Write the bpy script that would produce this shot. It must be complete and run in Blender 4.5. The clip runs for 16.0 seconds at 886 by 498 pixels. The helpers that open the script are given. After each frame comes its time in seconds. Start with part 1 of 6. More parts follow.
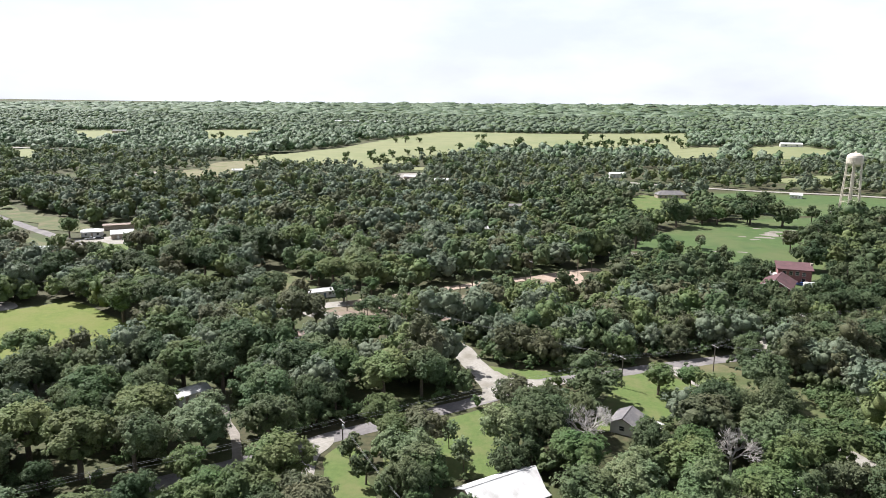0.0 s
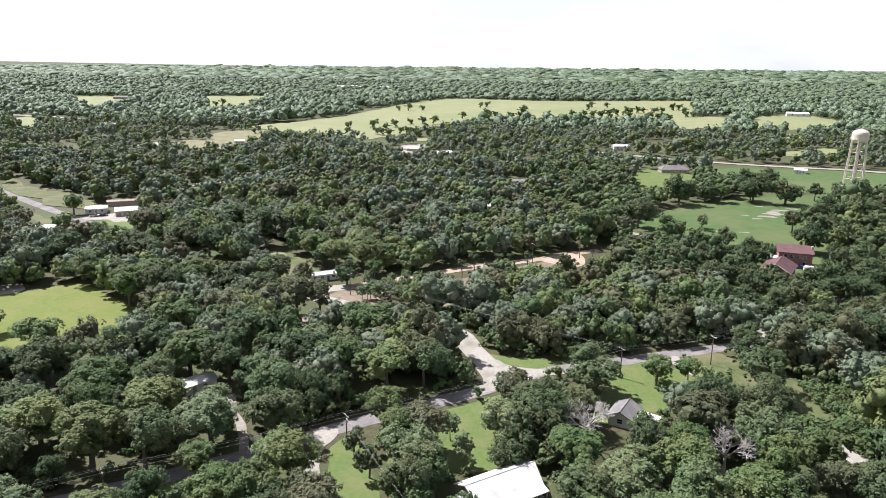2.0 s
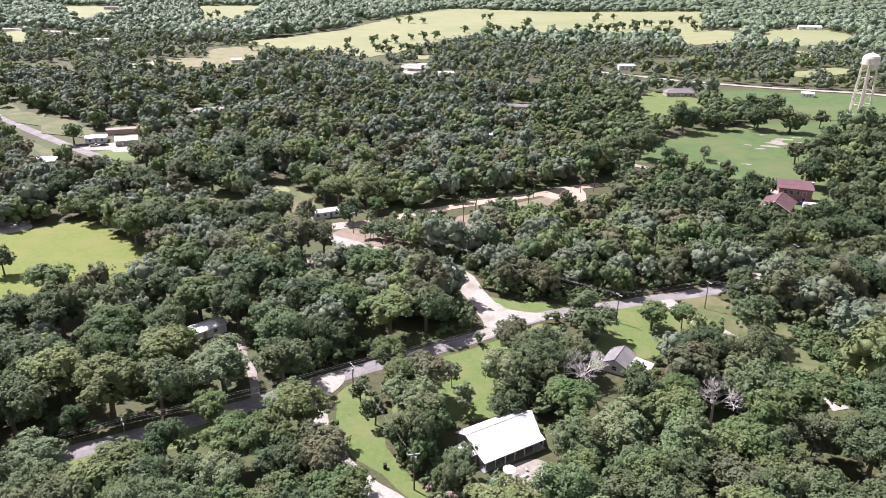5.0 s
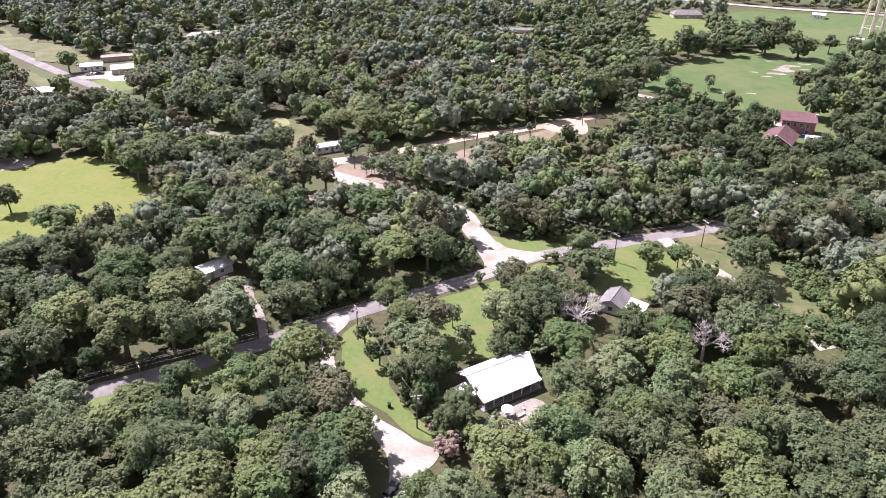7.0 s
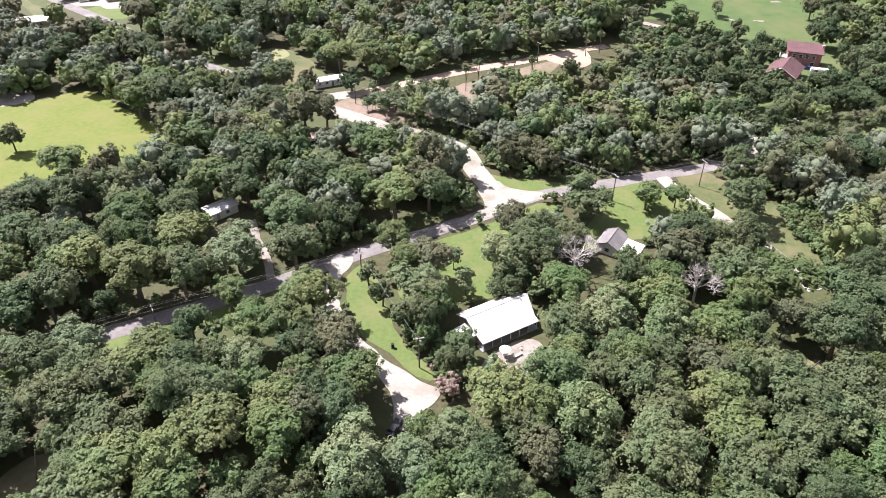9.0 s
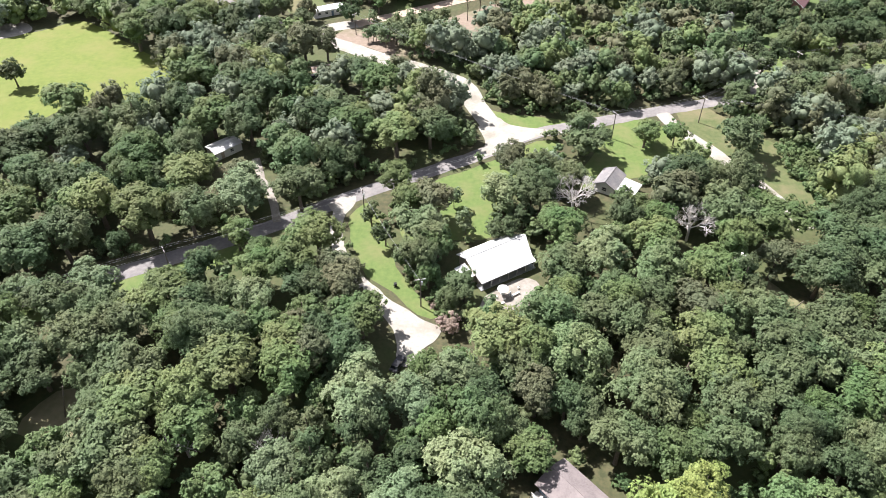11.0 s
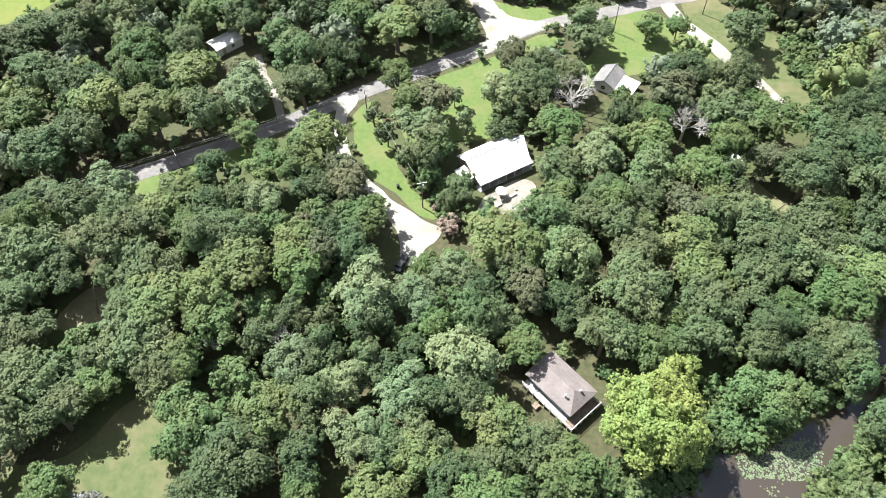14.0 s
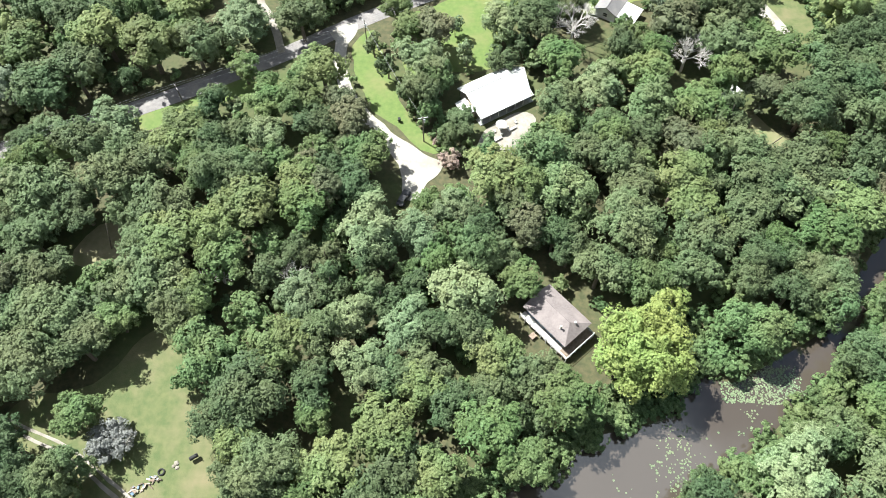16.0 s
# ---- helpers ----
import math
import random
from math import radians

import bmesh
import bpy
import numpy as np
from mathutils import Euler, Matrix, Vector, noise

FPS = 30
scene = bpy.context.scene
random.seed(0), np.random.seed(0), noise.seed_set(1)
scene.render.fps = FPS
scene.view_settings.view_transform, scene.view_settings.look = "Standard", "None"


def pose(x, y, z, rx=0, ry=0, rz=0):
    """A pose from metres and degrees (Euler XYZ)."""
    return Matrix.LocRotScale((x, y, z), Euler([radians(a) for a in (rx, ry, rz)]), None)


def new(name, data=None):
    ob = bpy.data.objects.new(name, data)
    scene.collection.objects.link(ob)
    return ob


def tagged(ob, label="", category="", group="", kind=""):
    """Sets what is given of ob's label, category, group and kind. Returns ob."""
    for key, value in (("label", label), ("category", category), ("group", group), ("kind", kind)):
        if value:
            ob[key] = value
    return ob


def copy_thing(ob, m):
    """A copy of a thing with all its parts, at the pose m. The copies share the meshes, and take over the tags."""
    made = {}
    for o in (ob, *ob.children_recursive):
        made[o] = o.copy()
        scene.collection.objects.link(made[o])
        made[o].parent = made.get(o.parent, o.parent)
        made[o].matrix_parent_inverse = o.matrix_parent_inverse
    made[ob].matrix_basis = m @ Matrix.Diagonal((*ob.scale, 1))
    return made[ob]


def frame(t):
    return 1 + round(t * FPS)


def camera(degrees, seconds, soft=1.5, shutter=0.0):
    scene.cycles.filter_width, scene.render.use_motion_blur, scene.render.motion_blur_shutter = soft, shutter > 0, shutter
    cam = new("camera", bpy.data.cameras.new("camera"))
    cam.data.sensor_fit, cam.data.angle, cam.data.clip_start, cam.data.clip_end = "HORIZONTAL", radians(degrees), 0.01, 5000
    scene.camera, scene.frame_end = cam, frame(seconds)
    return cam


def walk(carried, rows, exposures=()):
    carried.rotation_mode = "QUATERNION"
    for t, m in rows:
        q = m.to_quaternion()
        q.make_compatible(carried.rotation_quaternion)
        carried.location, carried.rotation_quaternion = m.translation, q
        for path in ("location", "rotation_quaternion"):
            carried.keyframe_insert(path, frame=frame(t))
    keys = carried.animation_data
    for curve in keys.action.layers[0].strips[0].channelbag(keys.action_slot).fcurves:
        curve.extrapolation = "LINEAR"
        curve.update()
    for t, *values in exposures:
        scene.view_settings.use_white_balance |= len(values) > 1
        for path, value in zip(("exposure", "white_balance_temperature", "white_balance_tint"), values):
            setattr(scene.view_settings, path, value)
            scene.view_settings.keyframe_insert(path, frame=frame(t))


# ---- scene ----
cam = camera(64.6, 16.0, soft=0.9)
# seconds, x, y, z, pitch, heading, lean
PATH = [
    (0, 1.733, 1.551, 76.802, -12.109, 7.09, 0.325),
    (0.5, 1.82, 1.521, 78.8, -12.914, 7.174, 0.376),
    (1, 1.857, 1.531, 80.727, -13.615, 7.235, 0.42),
    (1.5, 1.856, 1.569, 82.593, -14.338, 7.278, 0.457),
    (2, 1.824, 1.628, 84.409, -14.989, 7.306, 0.487),
    (2.5, 1.771, 1.698, 86.185, -15.711, 7.323, 0.511),
    (3, 1.705, 1.77, 87.929, -16.47, 7.331, 0.528),
    (3.5, 1.633, 1.839, 89.649, -17.494, 7.333, 0.54),
    (4, 1.56, 1.899, 91.353, -18.935, 7.333, 0.546),
    (6.5, 1.362, 1.922, 99.824, -27.127, 7.348, 0.5),
    (7, 1.376, 1.858, 101.539, -28.756, 7.365, 0.478),
    (7.5, 1.412, 1.771, 103.269, -30.378, 7.388, 0.453),
    (8, 1.469, 1.663, 105.014, -32.001, 7.418, 0.424),
    (8.5, 1.546, 1.537, 106.775, -33.622, 7.455, 0.391),
    (9, 1.641, 1.396, 108.551, -35.259, 7.499, 0.356),
    (11.5, 2.277, 0.687, 117.628, -43.604, 7.787, 0.147),
    (12, 2.401, 0.598, 119.462, -45.376, 7.85, 0.101),
    (12.5, 2.509, 0.549, 121.292, -47.139, 7.91, 0.053),
    (13, 2.593, 0.552, 123.112, -48.9, 7.964, 0.005),
    (13.5, 2.642, 0.619, 124.915, -50.682, 8.011, -0.043),
    (14, 2.649, 0.764, 126.695, -52.482, 8.047, -0.092),
    (14.5, 2.602, 1.002, 128.444, -54.29, 8.068, -0.14),
    (15, 2.489, 1.348, 130.153, -56.107, 8.072, -0.188),
    (15.5, 2.3, 1.818, 131.812, -57.953, 8.055, -0.235),
    (16, 2.019, 2.431, 133.412, -59.737, 8.012, -0.281),
]
EXPOSURES = [(0, 0.83, 5950, 14), (4, 1.11, 5900, 23), (7, 1.27, 6000, 33), (9, 1.34, 6050, 24), (12, 1.47, 6000, 13), (16, 1.63, 5950, 5)]
walk(cam, [(t, pose(x, y, z, 90 + p, 0, h) @ pose(0, 0, 0, 0, 0, r)) for t, x, y, z, p, h, r in PATH], EXPOSURES)

# ---- light: a high summer sun ahead to the left, thin bright haze in the sky ----
SUN_ELEVATION, SUN_HEADING = radians(53), radians(-61)   # heading: clockwise from +y
world = bpy.data.worlds.new("sky")
scene.world = world
world.use_nodes = True
wn = world.node_tree
sky = wn.nodes.new("ShaderNodeTexSky")
sky.sky_type = 'NISHITA'
sky.sun_disc = False
sky.sun_elevation, sky.sun_rotation = SUN_ELEVATION, SUN_HEADING
sky.air_density, sky.dust_density, sky.ozone_density = 1.0, 1.5, 1.0
# a bright veil of thin cloud, uneven, lies before the blue
tc = wn.nodes.new("ShaderNodeTexCoord")
mp = wn.nodes.new("ShaderNodeMapping")
mp.inputs["Scale"].default_value = (1.0, 1.0, 3.0)
cl = wn.nodes.new("ShaderNodeTexNoise")
cl.inputs["Scale"].default_value, cl.inputs["Detail"].default_value, cl.inputs["Roughness"].default_value = 2.6, 8.0, 0.55
cr = wn.nodes.new("ShaderNodeMapRange")
cr.inputs[1].default_value, cr.inputs[2].default_value, cr.inputs[3].default_value, cr.inputs[4].default_value = 0.38, 0.62, 0.7, 0.97
veil = wn.nodes.new("ShaderNodeMix")
veil.data_type = 'RGBA'
# the veil is brightest towards the horizon and thins overhead
gz = wn.nodes.new("ShaderNodeSeparateXYZ")
gr = wn.nodes.new("ShaderNodeMapRange")
gr.inputs[1].default_value, gr.inputs[2].default_value = 0.14, 0.42
gm = wn.nodes.new("ShaderNodeMix")
gm.data_type = 'RGBA'
gm.inputs[6].default_value, gm.inputs[7].default_value = (12.8, 13.0, 13.2, 1), (2.4, 2.7, 3.1, 1)
wn.links.new(tc.outputs["Generated"], gz.inputs[0])
wn.links.new(gz.outputs[2], gr.inputs[0])
wn.links.new(gr.outputs[0], gm.inputs[0])
heap_noise = wn.nodes.new("ShaderNodeTexNoise")
heap_noise.inputs["Scale"].default_value, heap_noise.inputs["Detail"].default_value = 3.4, 6.0
heap_range = wn.nodes.new("ShaderNodeMapRange")
heap_range.inputs[1].default_value, heap_range.inputs[2].default_value = 0.45, 0.58
heap = wn.nodes.new("ShaderNodeMix")
heap.data_type = 'RGBA'
heap.inputs[6].default_value, heap.inputs[7].default_value = (0.8, 1.0, 1.4, 1), (8.4, 8.4, 8.6, 1)
wn.links.new(tc.outputs["Generated"], heap_noise.inputs["Vector"])
wn.links.new(heap_noise.outputs[0], heap_range.inputs[0])
wn.links.new(heap_range.outputs[0], heap.inputs[0])
wn.links.new(heap.outputs[2], gm.inputs[7])
wn.links.new(gm.outputs[2], veil.inputs[7])
wn.links.new(tc.outputs["Generated"], mp.inputs[0])
wn.links.new(mp.outputs[0], cl.inputs["Vector"])
wn.links.new(cl.outputs[0], cr.inputs[0])
wn.links.new(cr.outputs[0], veil.inputs[0])
wn.links.new(sky.outputs[0], veil.inputs[6])
wn.nodes["Background"].inputs[1].default_value = 0.05
wn.links.new(veil.outputs[2], wn.nodes["Background"].inputs[0])
sun = new("sun", bpy.data.lights.new("sun", 'SUN'))
sun.data.energy, sun.data.angle, sun.data.color = 5.0, radians(0.6), (1.0, 0.95, 0.86)
to_sun = Vector((math.sin(SUN_HEADING) * math.cos(SUN_ELEVATION), math.cos(SUN_HEADING) * math.cos(SUN_ELEVATION), math.sin(SUN_ELEVATION)))
sun.rotation_euler = to_sun.to_track_quat("Z", "Y").to_euler()

# ---- materials ----


def surf(name, c1, c2, scale=1.0, c3=None, scale3=0.05, rough=0.85, metal=0.0, bump=0.3, bump_scale=None, detail=8.0, rand=0.0, spec=0.3, stretch=None):
    """Two tones mixed by fine noise, a third by broad noise, relief, and a tint by the object's own random number."""
    m = bpy.data.materials.new(name)
    m.use_nodes = True
    t = m.node_tree
    n, k = t.nodes, t.links
    b = n["Principled BSDF"]
    b.inputs["Roughness"].default_value, b.inputs["Metallic"].default_value = rough, metal
    b.inputs["Specular IOR Level"].default_value = spec
    geo = n.new("ShaderNodeNewGeometry")
    src = geo.outputs["Position"]
    if stretch:
        mp = n.new("ShaderNodeMapping")
        mp.inputs["Scale"].default_value = stretch
        k.new(src, mp.inputs[0])
        src = mp.outputs[0]

    def nz(s, d):
        x = n.new("ShaderNodeTexNoise")
        x.inputs["Scale"].default_value, x.inputs["Detail"].default_value, x.inputs["Roughness"].default_value = s, d, 0.6
        k.new(src, x.inputs["Vector"])
        return x.outputs[0]

    def mix(f, a, c, lo=0.35, hi=0.65):
        r = n.new("ShaderNodeMapRange")
        r.inputs[1].default_value, r.inputs[2].default_value = lo, hi
        k.new(f, r.inputs[0])
        x = n.new("ShaderNodeMix")
        x.data_type = 'RGBA'
        k.new(r.outputs[0], x.inputs[0])
        for sock, v in ((x.inputs[6], a), (x.inputs[7], c)):
            if isinstance(v, tuple):
                sock.default_value = (*v, 1)
            else:
                k.new(v, sock)
        return x.outputs[2]
    col = mix(nz(scale, detail), c1, c2)
    if c3:
        col = mix(nz(scale3, 4.0), col, c3, 0.45, 0.7)
    if rand:
        oi = n.new("ShaderNodeObjectInfo")
        r = n.new("ShaderNodeMapRange")
        r.inputs[3].default_value, r.inputs[4].default_value = 1 - rand, 1 + rand
        k.new(oi.outputs["Random"], r.inputs[0])
        h = n.new("ShaderNodeHueSaturation")
        k.new(r.outputs[0], h.inputs["Value"])
        k.new(col, h.inputs["Color"])
        col = h.outputs[0]
    k.new(col, b.inputs["Base Color"])
    if bump:
        bp = n.new("ShaderNodeBump")
        bp.inputs["Strength"].default_value = bump
        bp.inputs["Distance"].default_value = 0.1
        k.new(nz(bump_scale or scale * 3, 6.0), bp.inputs["Height"])
        k.new(bp.outputs[0], b.inputs["Normal"])
    return m


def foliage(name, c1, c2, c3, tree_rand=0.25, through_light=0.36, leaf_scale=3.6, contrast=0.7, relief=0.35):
    """Leaves: each spray a shade of its own, each tree another tint, mottled at leaf_scale, some light coming through.
    """
    m = bpy.data.materials.new(name)
    m.use_nodes = True
    t = m.node_tree
    n, k = t.nodes, t.links
    b = n["Principled BSDF"]
    b.inputs["Roughness"].default_value = 0.62
    b.inputs["Specular IOR Level"].default_value = 0.2
    geo, oi = n.new("ShaderNodeNewGeometry"), n.new("ShaderNodeObjectInfo")

    def math_node(op, a, c):
        x = n.new("ShaderNodeMath")
        x.operation = op
        for sock, v in zip(x.inputs, (a, c)):
            if isinstance(v, float):
                sock.default_value = v
            else:
                k.new(v, sock)
        return x.outputs[0]

    def ranged(v, a, c, lo, hi):
        x = n.new("ShaderNodeMapRange")
        for sock, w in zip(x.inputs[1:5], (a, c, lo, hi)):
            sock.default_value = w
        k.new(v, x.inputs[0])
        return x.outputs[0]

    def noise_node(scale, detail):
        x = n.new("ShaderNodeTexNoise")
        x.inputs["Scale"].default_value, x.inputs["Detail"].default_value = scale, detail
        k.new(geo.outputs["Position"], x.inputs["Vector"])
        return x.outputs[0]

    def blend(f, a, c):
        x = n.new("ShaderNodeMix")
        x.data_type = 'RGBA'
        k.new(f, x.inputs[0])
        for sock, v in ((x.inputs[6], a), (x.inputs[7], c)):
            if isinstance(v, tuple):
                sock.default_value = (*v, 1)
            else:
                k.new(v, sock)
        return x.outputs[2]
    spray = blend(ranged(geo.outputs["Random Per Island"], 0.0, 1.0, 0.22, 0.82), c1, c2)
    whole = math_node('ADD', math_node('MULTIPLY', oi.outputs["Random"], 0.9), noise_node(0.07, 2.0))
    tint = blend(ranged(whole, 0.55, 1.3, 0.0, 0.85), spray, c3)
    h = n.new("ShaderNodeHueSaturation")
    other = math_node('FRACT', math_node('MULTIPLY', oi.outputs["Random"], 7.31), 0.0)
    # mottled tone; in the far canopies it paints the shade between leaves
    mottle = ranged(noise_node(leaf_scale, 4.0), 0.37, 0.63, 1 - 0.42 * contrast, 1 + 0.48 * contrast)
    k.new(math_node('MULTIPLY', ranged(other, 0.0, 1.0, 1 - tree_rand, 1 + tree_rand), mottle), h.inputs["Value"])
    k.new(ranged(noise_node(0.11, 1.0), 0.35, 0.65, 0.472, 0.512), h.inputs["Hue"])
    k.new(tint, h.inputs["Color"])
    k.new(h.outputs[0], b.inputs["Base Color"])
    bp = n.new("ShaderNodeBump")
    bp.inputs["Strength"].default_value, bp.inputs["Distance"].default_value = relief, 0.25 + 1.4 * max(0.0, relief - 0.6)
    k.new(noise_node(leaf_scale * 0.72, 2.0), bp.inputs["Height"])
    k.new(bp.outputs[0], b.inputs["Normal"])
    tr = n.new("ShaderNodeBsdfTranslucent")
    k.new(h.outputs[0], tr.inputs[0])
    ms = n.new("ShaderNodeMixShader")
    ms.inputs[0].default_value = through_light
    k.new(b.outputs[0], ms.inputs[1])
    k.new(tr.outputs[0], ms.inputs[2])
    k.new(ms.outputs[0], n["Material Output"].inputs[0])
    return m


M = {
    "litter": surf("forest_floor", (0.045, 0.05, 0.022), (0.09, 0.08, 0.04), 0.8, (0.07, 0.10, 0.03), 0.03),
    "lawn": surf("lawn", (0.086, 0.130, 0.034), (0.118, 0.16, 0.044), 0.9, (0.145, 0.155, 0.058), 0.14, bump=0.6, bump_scale=4),
    "rough": surf("rough_grass", (0.075, 0.09, 0.038), (0.105, 0.108, 0.052), 0.7, (0.14, 0.125, 0.068), 0.1, bump_scale=5),
    "meadow": surf("meadow", (0.108, 0.142, 0.024), (0.138, 0.168, 0.032), 0.5, (0.158, 0.164, 0.044), 0.07, bump=0.6, bump_scale=3),
    "pasture": surf("pasture", (0.058, 0.100, 0.030), (0.082, 0.126, 0.038), 0.15, (0.115, 0.13, 0.052), 0.02, bump_scale=3),
    "hayfield": surf("hayfield", (0.19, 0.205, 0.095), (0.235, 0.24, 0.12), 0.04, (0.17, 0.195, 0.085), 0.006),
    "dry": surf("dry_grass", (0.17, 0.16, 0.085), (0.23, 0.20, 0.12), 0.5, (0.12, 0.14, 0.055), 0.08),
    "asphalt": surf("asphalt", (0.150, 0.138, 0.134), (0.205, 0.190, 0.184), 1.2, (0.26, 0.238, 0.222), 0.16, bump_scale=12),
    "gravel": surf("pale_gravel", (0.29, 0.27, 0.235), (0.37, 0.345, 0.305), 1.5, (0.22, 0.20, 0.16), 0.15, bump_scale=8),
    "dirt": surf("bare_earth", (0.235, 0.21, 0.18), (0.31, 0.28, 0.245), 1.2, (0.18, 0.16, 0.125), 0.25, bump_scale=7),
    "pink_dirt": surf("pinkish_earth", (0.19, 0.145, 0.11), (0.25, 0.195, 0.15), 0.6, (0.13, 0.13, 0.065), 0.07, bump_scale=5),
    "verge": surf("verge_grass", (0.072, 0.096, 0.034), (0.112, 0.122, 0.050), 0.6, (0.165, 0.142, 0.078), 0.09, bump=0.6, bump_scale=4),
    "caliche": surf("pink_caliche", (0.33, 0.25, 0.19), (0.42, 0.33, 0.26), 0.8, (0.28, 0.22, 0.16), 0.08, bump_scale=6),
    "bark": surf("bark", (0.10, 0.08, 0.06), (0.17, 0.14, 0.11), 4, rand=0.2),
    "dead": surf("bleached_wood", (0.42, 0.39, 0.36), (0.60, 0.57, 0.53), 3),
    "pole": surf("weathered_pole", (0.10, 0.085, 0.07), (0.16, 0.135, 0.11), 3),
    "white_metal": surf("white_roof_metal", (0.60, 0.595, 0.58), (0.68, 0.67, 0.655), 0.5, (0.47, 0.455, 0.43), 0.35, rough=0.45, bump=0.05),
    "brown_shingle": surf("brown_shingle", (0.155, 0.130, 0.126), (0.21, 0.18, 0.174), 3, (0.235, 0.20, 0.192), 0.4, bump_scale=6),
    "grey_shingle": surf("grey_shingle", (0.13, 0.125, 0.125), (0.20, 0.19, 0.19), 3, (0.24, 0.22, 0.21), 0.4, bump_scale=6),
    "red_roof": surf("red_shingle", (0.115, 0.06, 0.063), (0.15, 0.082, 0.085), 2, (0.09, 0.053, 0.054), 0.3),
    "rust_roof": surf("rusty_metal", (0.20, 0.13, 0.09), (0.36, 0.30, 0.26), 0.7, rough=0.6),
    "white_wall": surf("white_siding", (0.66, 0.65, 0.62), (0.74, 0.73, 0.70), 1.0, (0.6, 0.58, 0.54), 0.5, bump=0.1),
    "blue_wall": surf("blue_siding", (0.10, 0.14, 0.19), (0.14, 0.19, 0.25), 1.0, bump=0.1),
    "tan_wall": surf("tan_siding", (0.36, 0.30, 0.24), (0.44, 0.37, 0.30), 1.0, bump=0.1),
    "red_wall": surf("dusky_red_siding", (0.26, 0.12, 0.12), (0.32, 0.16, 0.155), 1.0, bump=0.1),
    "wood": surf("deck_boards", (0.16, 0.12, 0.09), (0.26, 0.20, 0.16), 2.0),
    "glass": surf("dark_glass", (0.02, 0.025, 0.03), (0.03, 0.035, 0.04), 1.0, rough=0.08, bump=0, spec=0.5),
    "cream_metal": surf("cream_painted_steel", (0.60, 0.54, 0.44), (0.68, 0.62, 0.52), 0.3, rough=0.5, bump=0.05),
    "wire": surf("wire", (0.25, 0.25, 0.25), (0.32, 0.32, 0.32), 1.0, bump=0),
    "grey_metal": surf("grey_metal", (0.35, 0.36, 0.37), (0.45, 0.46, 0.47), 1.0, rough=0.4, metal=0.6, bump=0),
    "rubber": surf("rubber", (0.02, 0.02, 0.02), (0.035, 0.035, 0.035), 5, bump=0),
}
M["oak"] = foliage("oak_leaves", (0.052, 0.087, 0.040), (0.110, 0.162, 0.076), (0.134, 0.170, 0.082), 0.17)
M["ash"] = foliage("ash_leaves", (0.066, 0.112, 0.049), (0.132, 0.196, 0.088), (0.150, 0.198, 0.092), 0.15)
M["elm"] = foliage("elm_leaves", (0.070, 0.120, 0.043), (0.140, 0.208, 0.080), (0.168, 0.210, 0.086), 0.17)
M["pecan"] = foliage("pale_leaves", (0.120, 0.172, 0.088), (0.210, 0.272, 0.148), (0.200, 0.250, 0.124), 0.12)
# greyer, paler leaf for the farther woods: distance haze put into the colour
M["hazed"] = foliage("hazed_leaves", (0.124, 0.166, 0.112), (0.212, 0.262, 0.182), (0.204, 0.246, 0.158), 0.14)
M["lime"] = foliage("lime_leaves", (0.155, 0.225, 0.060), (0.250, 0.325, 0.108), (0.225, 0.292, 0.092), 0.05)
M["olive"] = foliage("olive_leaves", (0.084, 0.105, 0.052), (0.150, 0.168, 0.094), (0.150, 0.152, 0.085), 0.12)
M["brush"] = foliage("brush_leaves", (0.066, 0.114, 0.046), (0.134, 0.198, 0.082), (0.126, 0.180, 0.074), 0.15)
M["grey_leaf"] = foliage("grey_leaves", (0.150, 0.158, 0.146), (0.275, 0.284, 0.270), (0.235, 0.243, 0.226), 0.1)
M["rust_leaf"] = foliage("rusty_leaves", (0.22, 0.155, 0.13), (0.35, 0.265, 0.22), (0.31, 0.24, 0.2), 0.1)

# whole canopies seen from far: one skin, the shade between leaves put into its colour
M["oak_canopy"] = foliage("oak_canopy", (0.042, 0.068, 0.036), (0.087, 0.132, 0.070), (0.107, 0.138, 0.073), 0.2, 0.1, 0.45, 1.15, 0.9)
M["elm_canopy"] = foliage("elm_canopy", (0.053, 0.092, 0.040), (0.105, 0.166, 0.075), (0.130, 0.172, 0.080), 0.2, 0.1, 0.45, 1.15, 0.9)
# the pale skin has distance haze in its colour too
M["hazed_canopy"] = foliage("pale_canopy", (0.083, 0.126, 0.080), (0.147, 0.201, 0.130), (0.141, 0.182, 0.114), 0.12, 0.1, 0.45, 1.15, 0.9)

# ---- helpers for meshes ----


def mesh_of(name, verts, faces, mats):
    me = bpy.data.meshes.new(name)
    me.from_pydata(verts, [], faces)
    for m in (mats if isinstance(mats, (list, tuple)) else [mats]):
        me.materials.append(m)
    me.update()
    return me


def part(name, bm, material, parent, label=""):
    me = bpy.data.meshes.new(name)
    bm.to_mesh(me)
    bm.free()
    me.materials.append(material)
    ob = new(name, me)
    ob.parent = parent
    return tagged(ob, label)


def box(bm, x0, y0, z0, x1, y1, z1, bevel=0.0):
    r = bmesh.ops.create_cube(bm, size=1, matrix=Matrix.Translation(((x0 + x1) / 2, (y0 + y1) / 2, (z0 + z1) / 2)) @ Matrix.Diagonal((x1 - x0, y1 - y0, z1 - z0, 1)))
    if bevel:
        es = list({e for v in r["verts"] for e in v.link_edges})
        bmesh.ops.bevel(bm, geom=es, offset=bevel, segments=2, affect='EDGES')
    return bm


def boxed(*a, **k):
    return box(bmesh.new(), *a, **k)


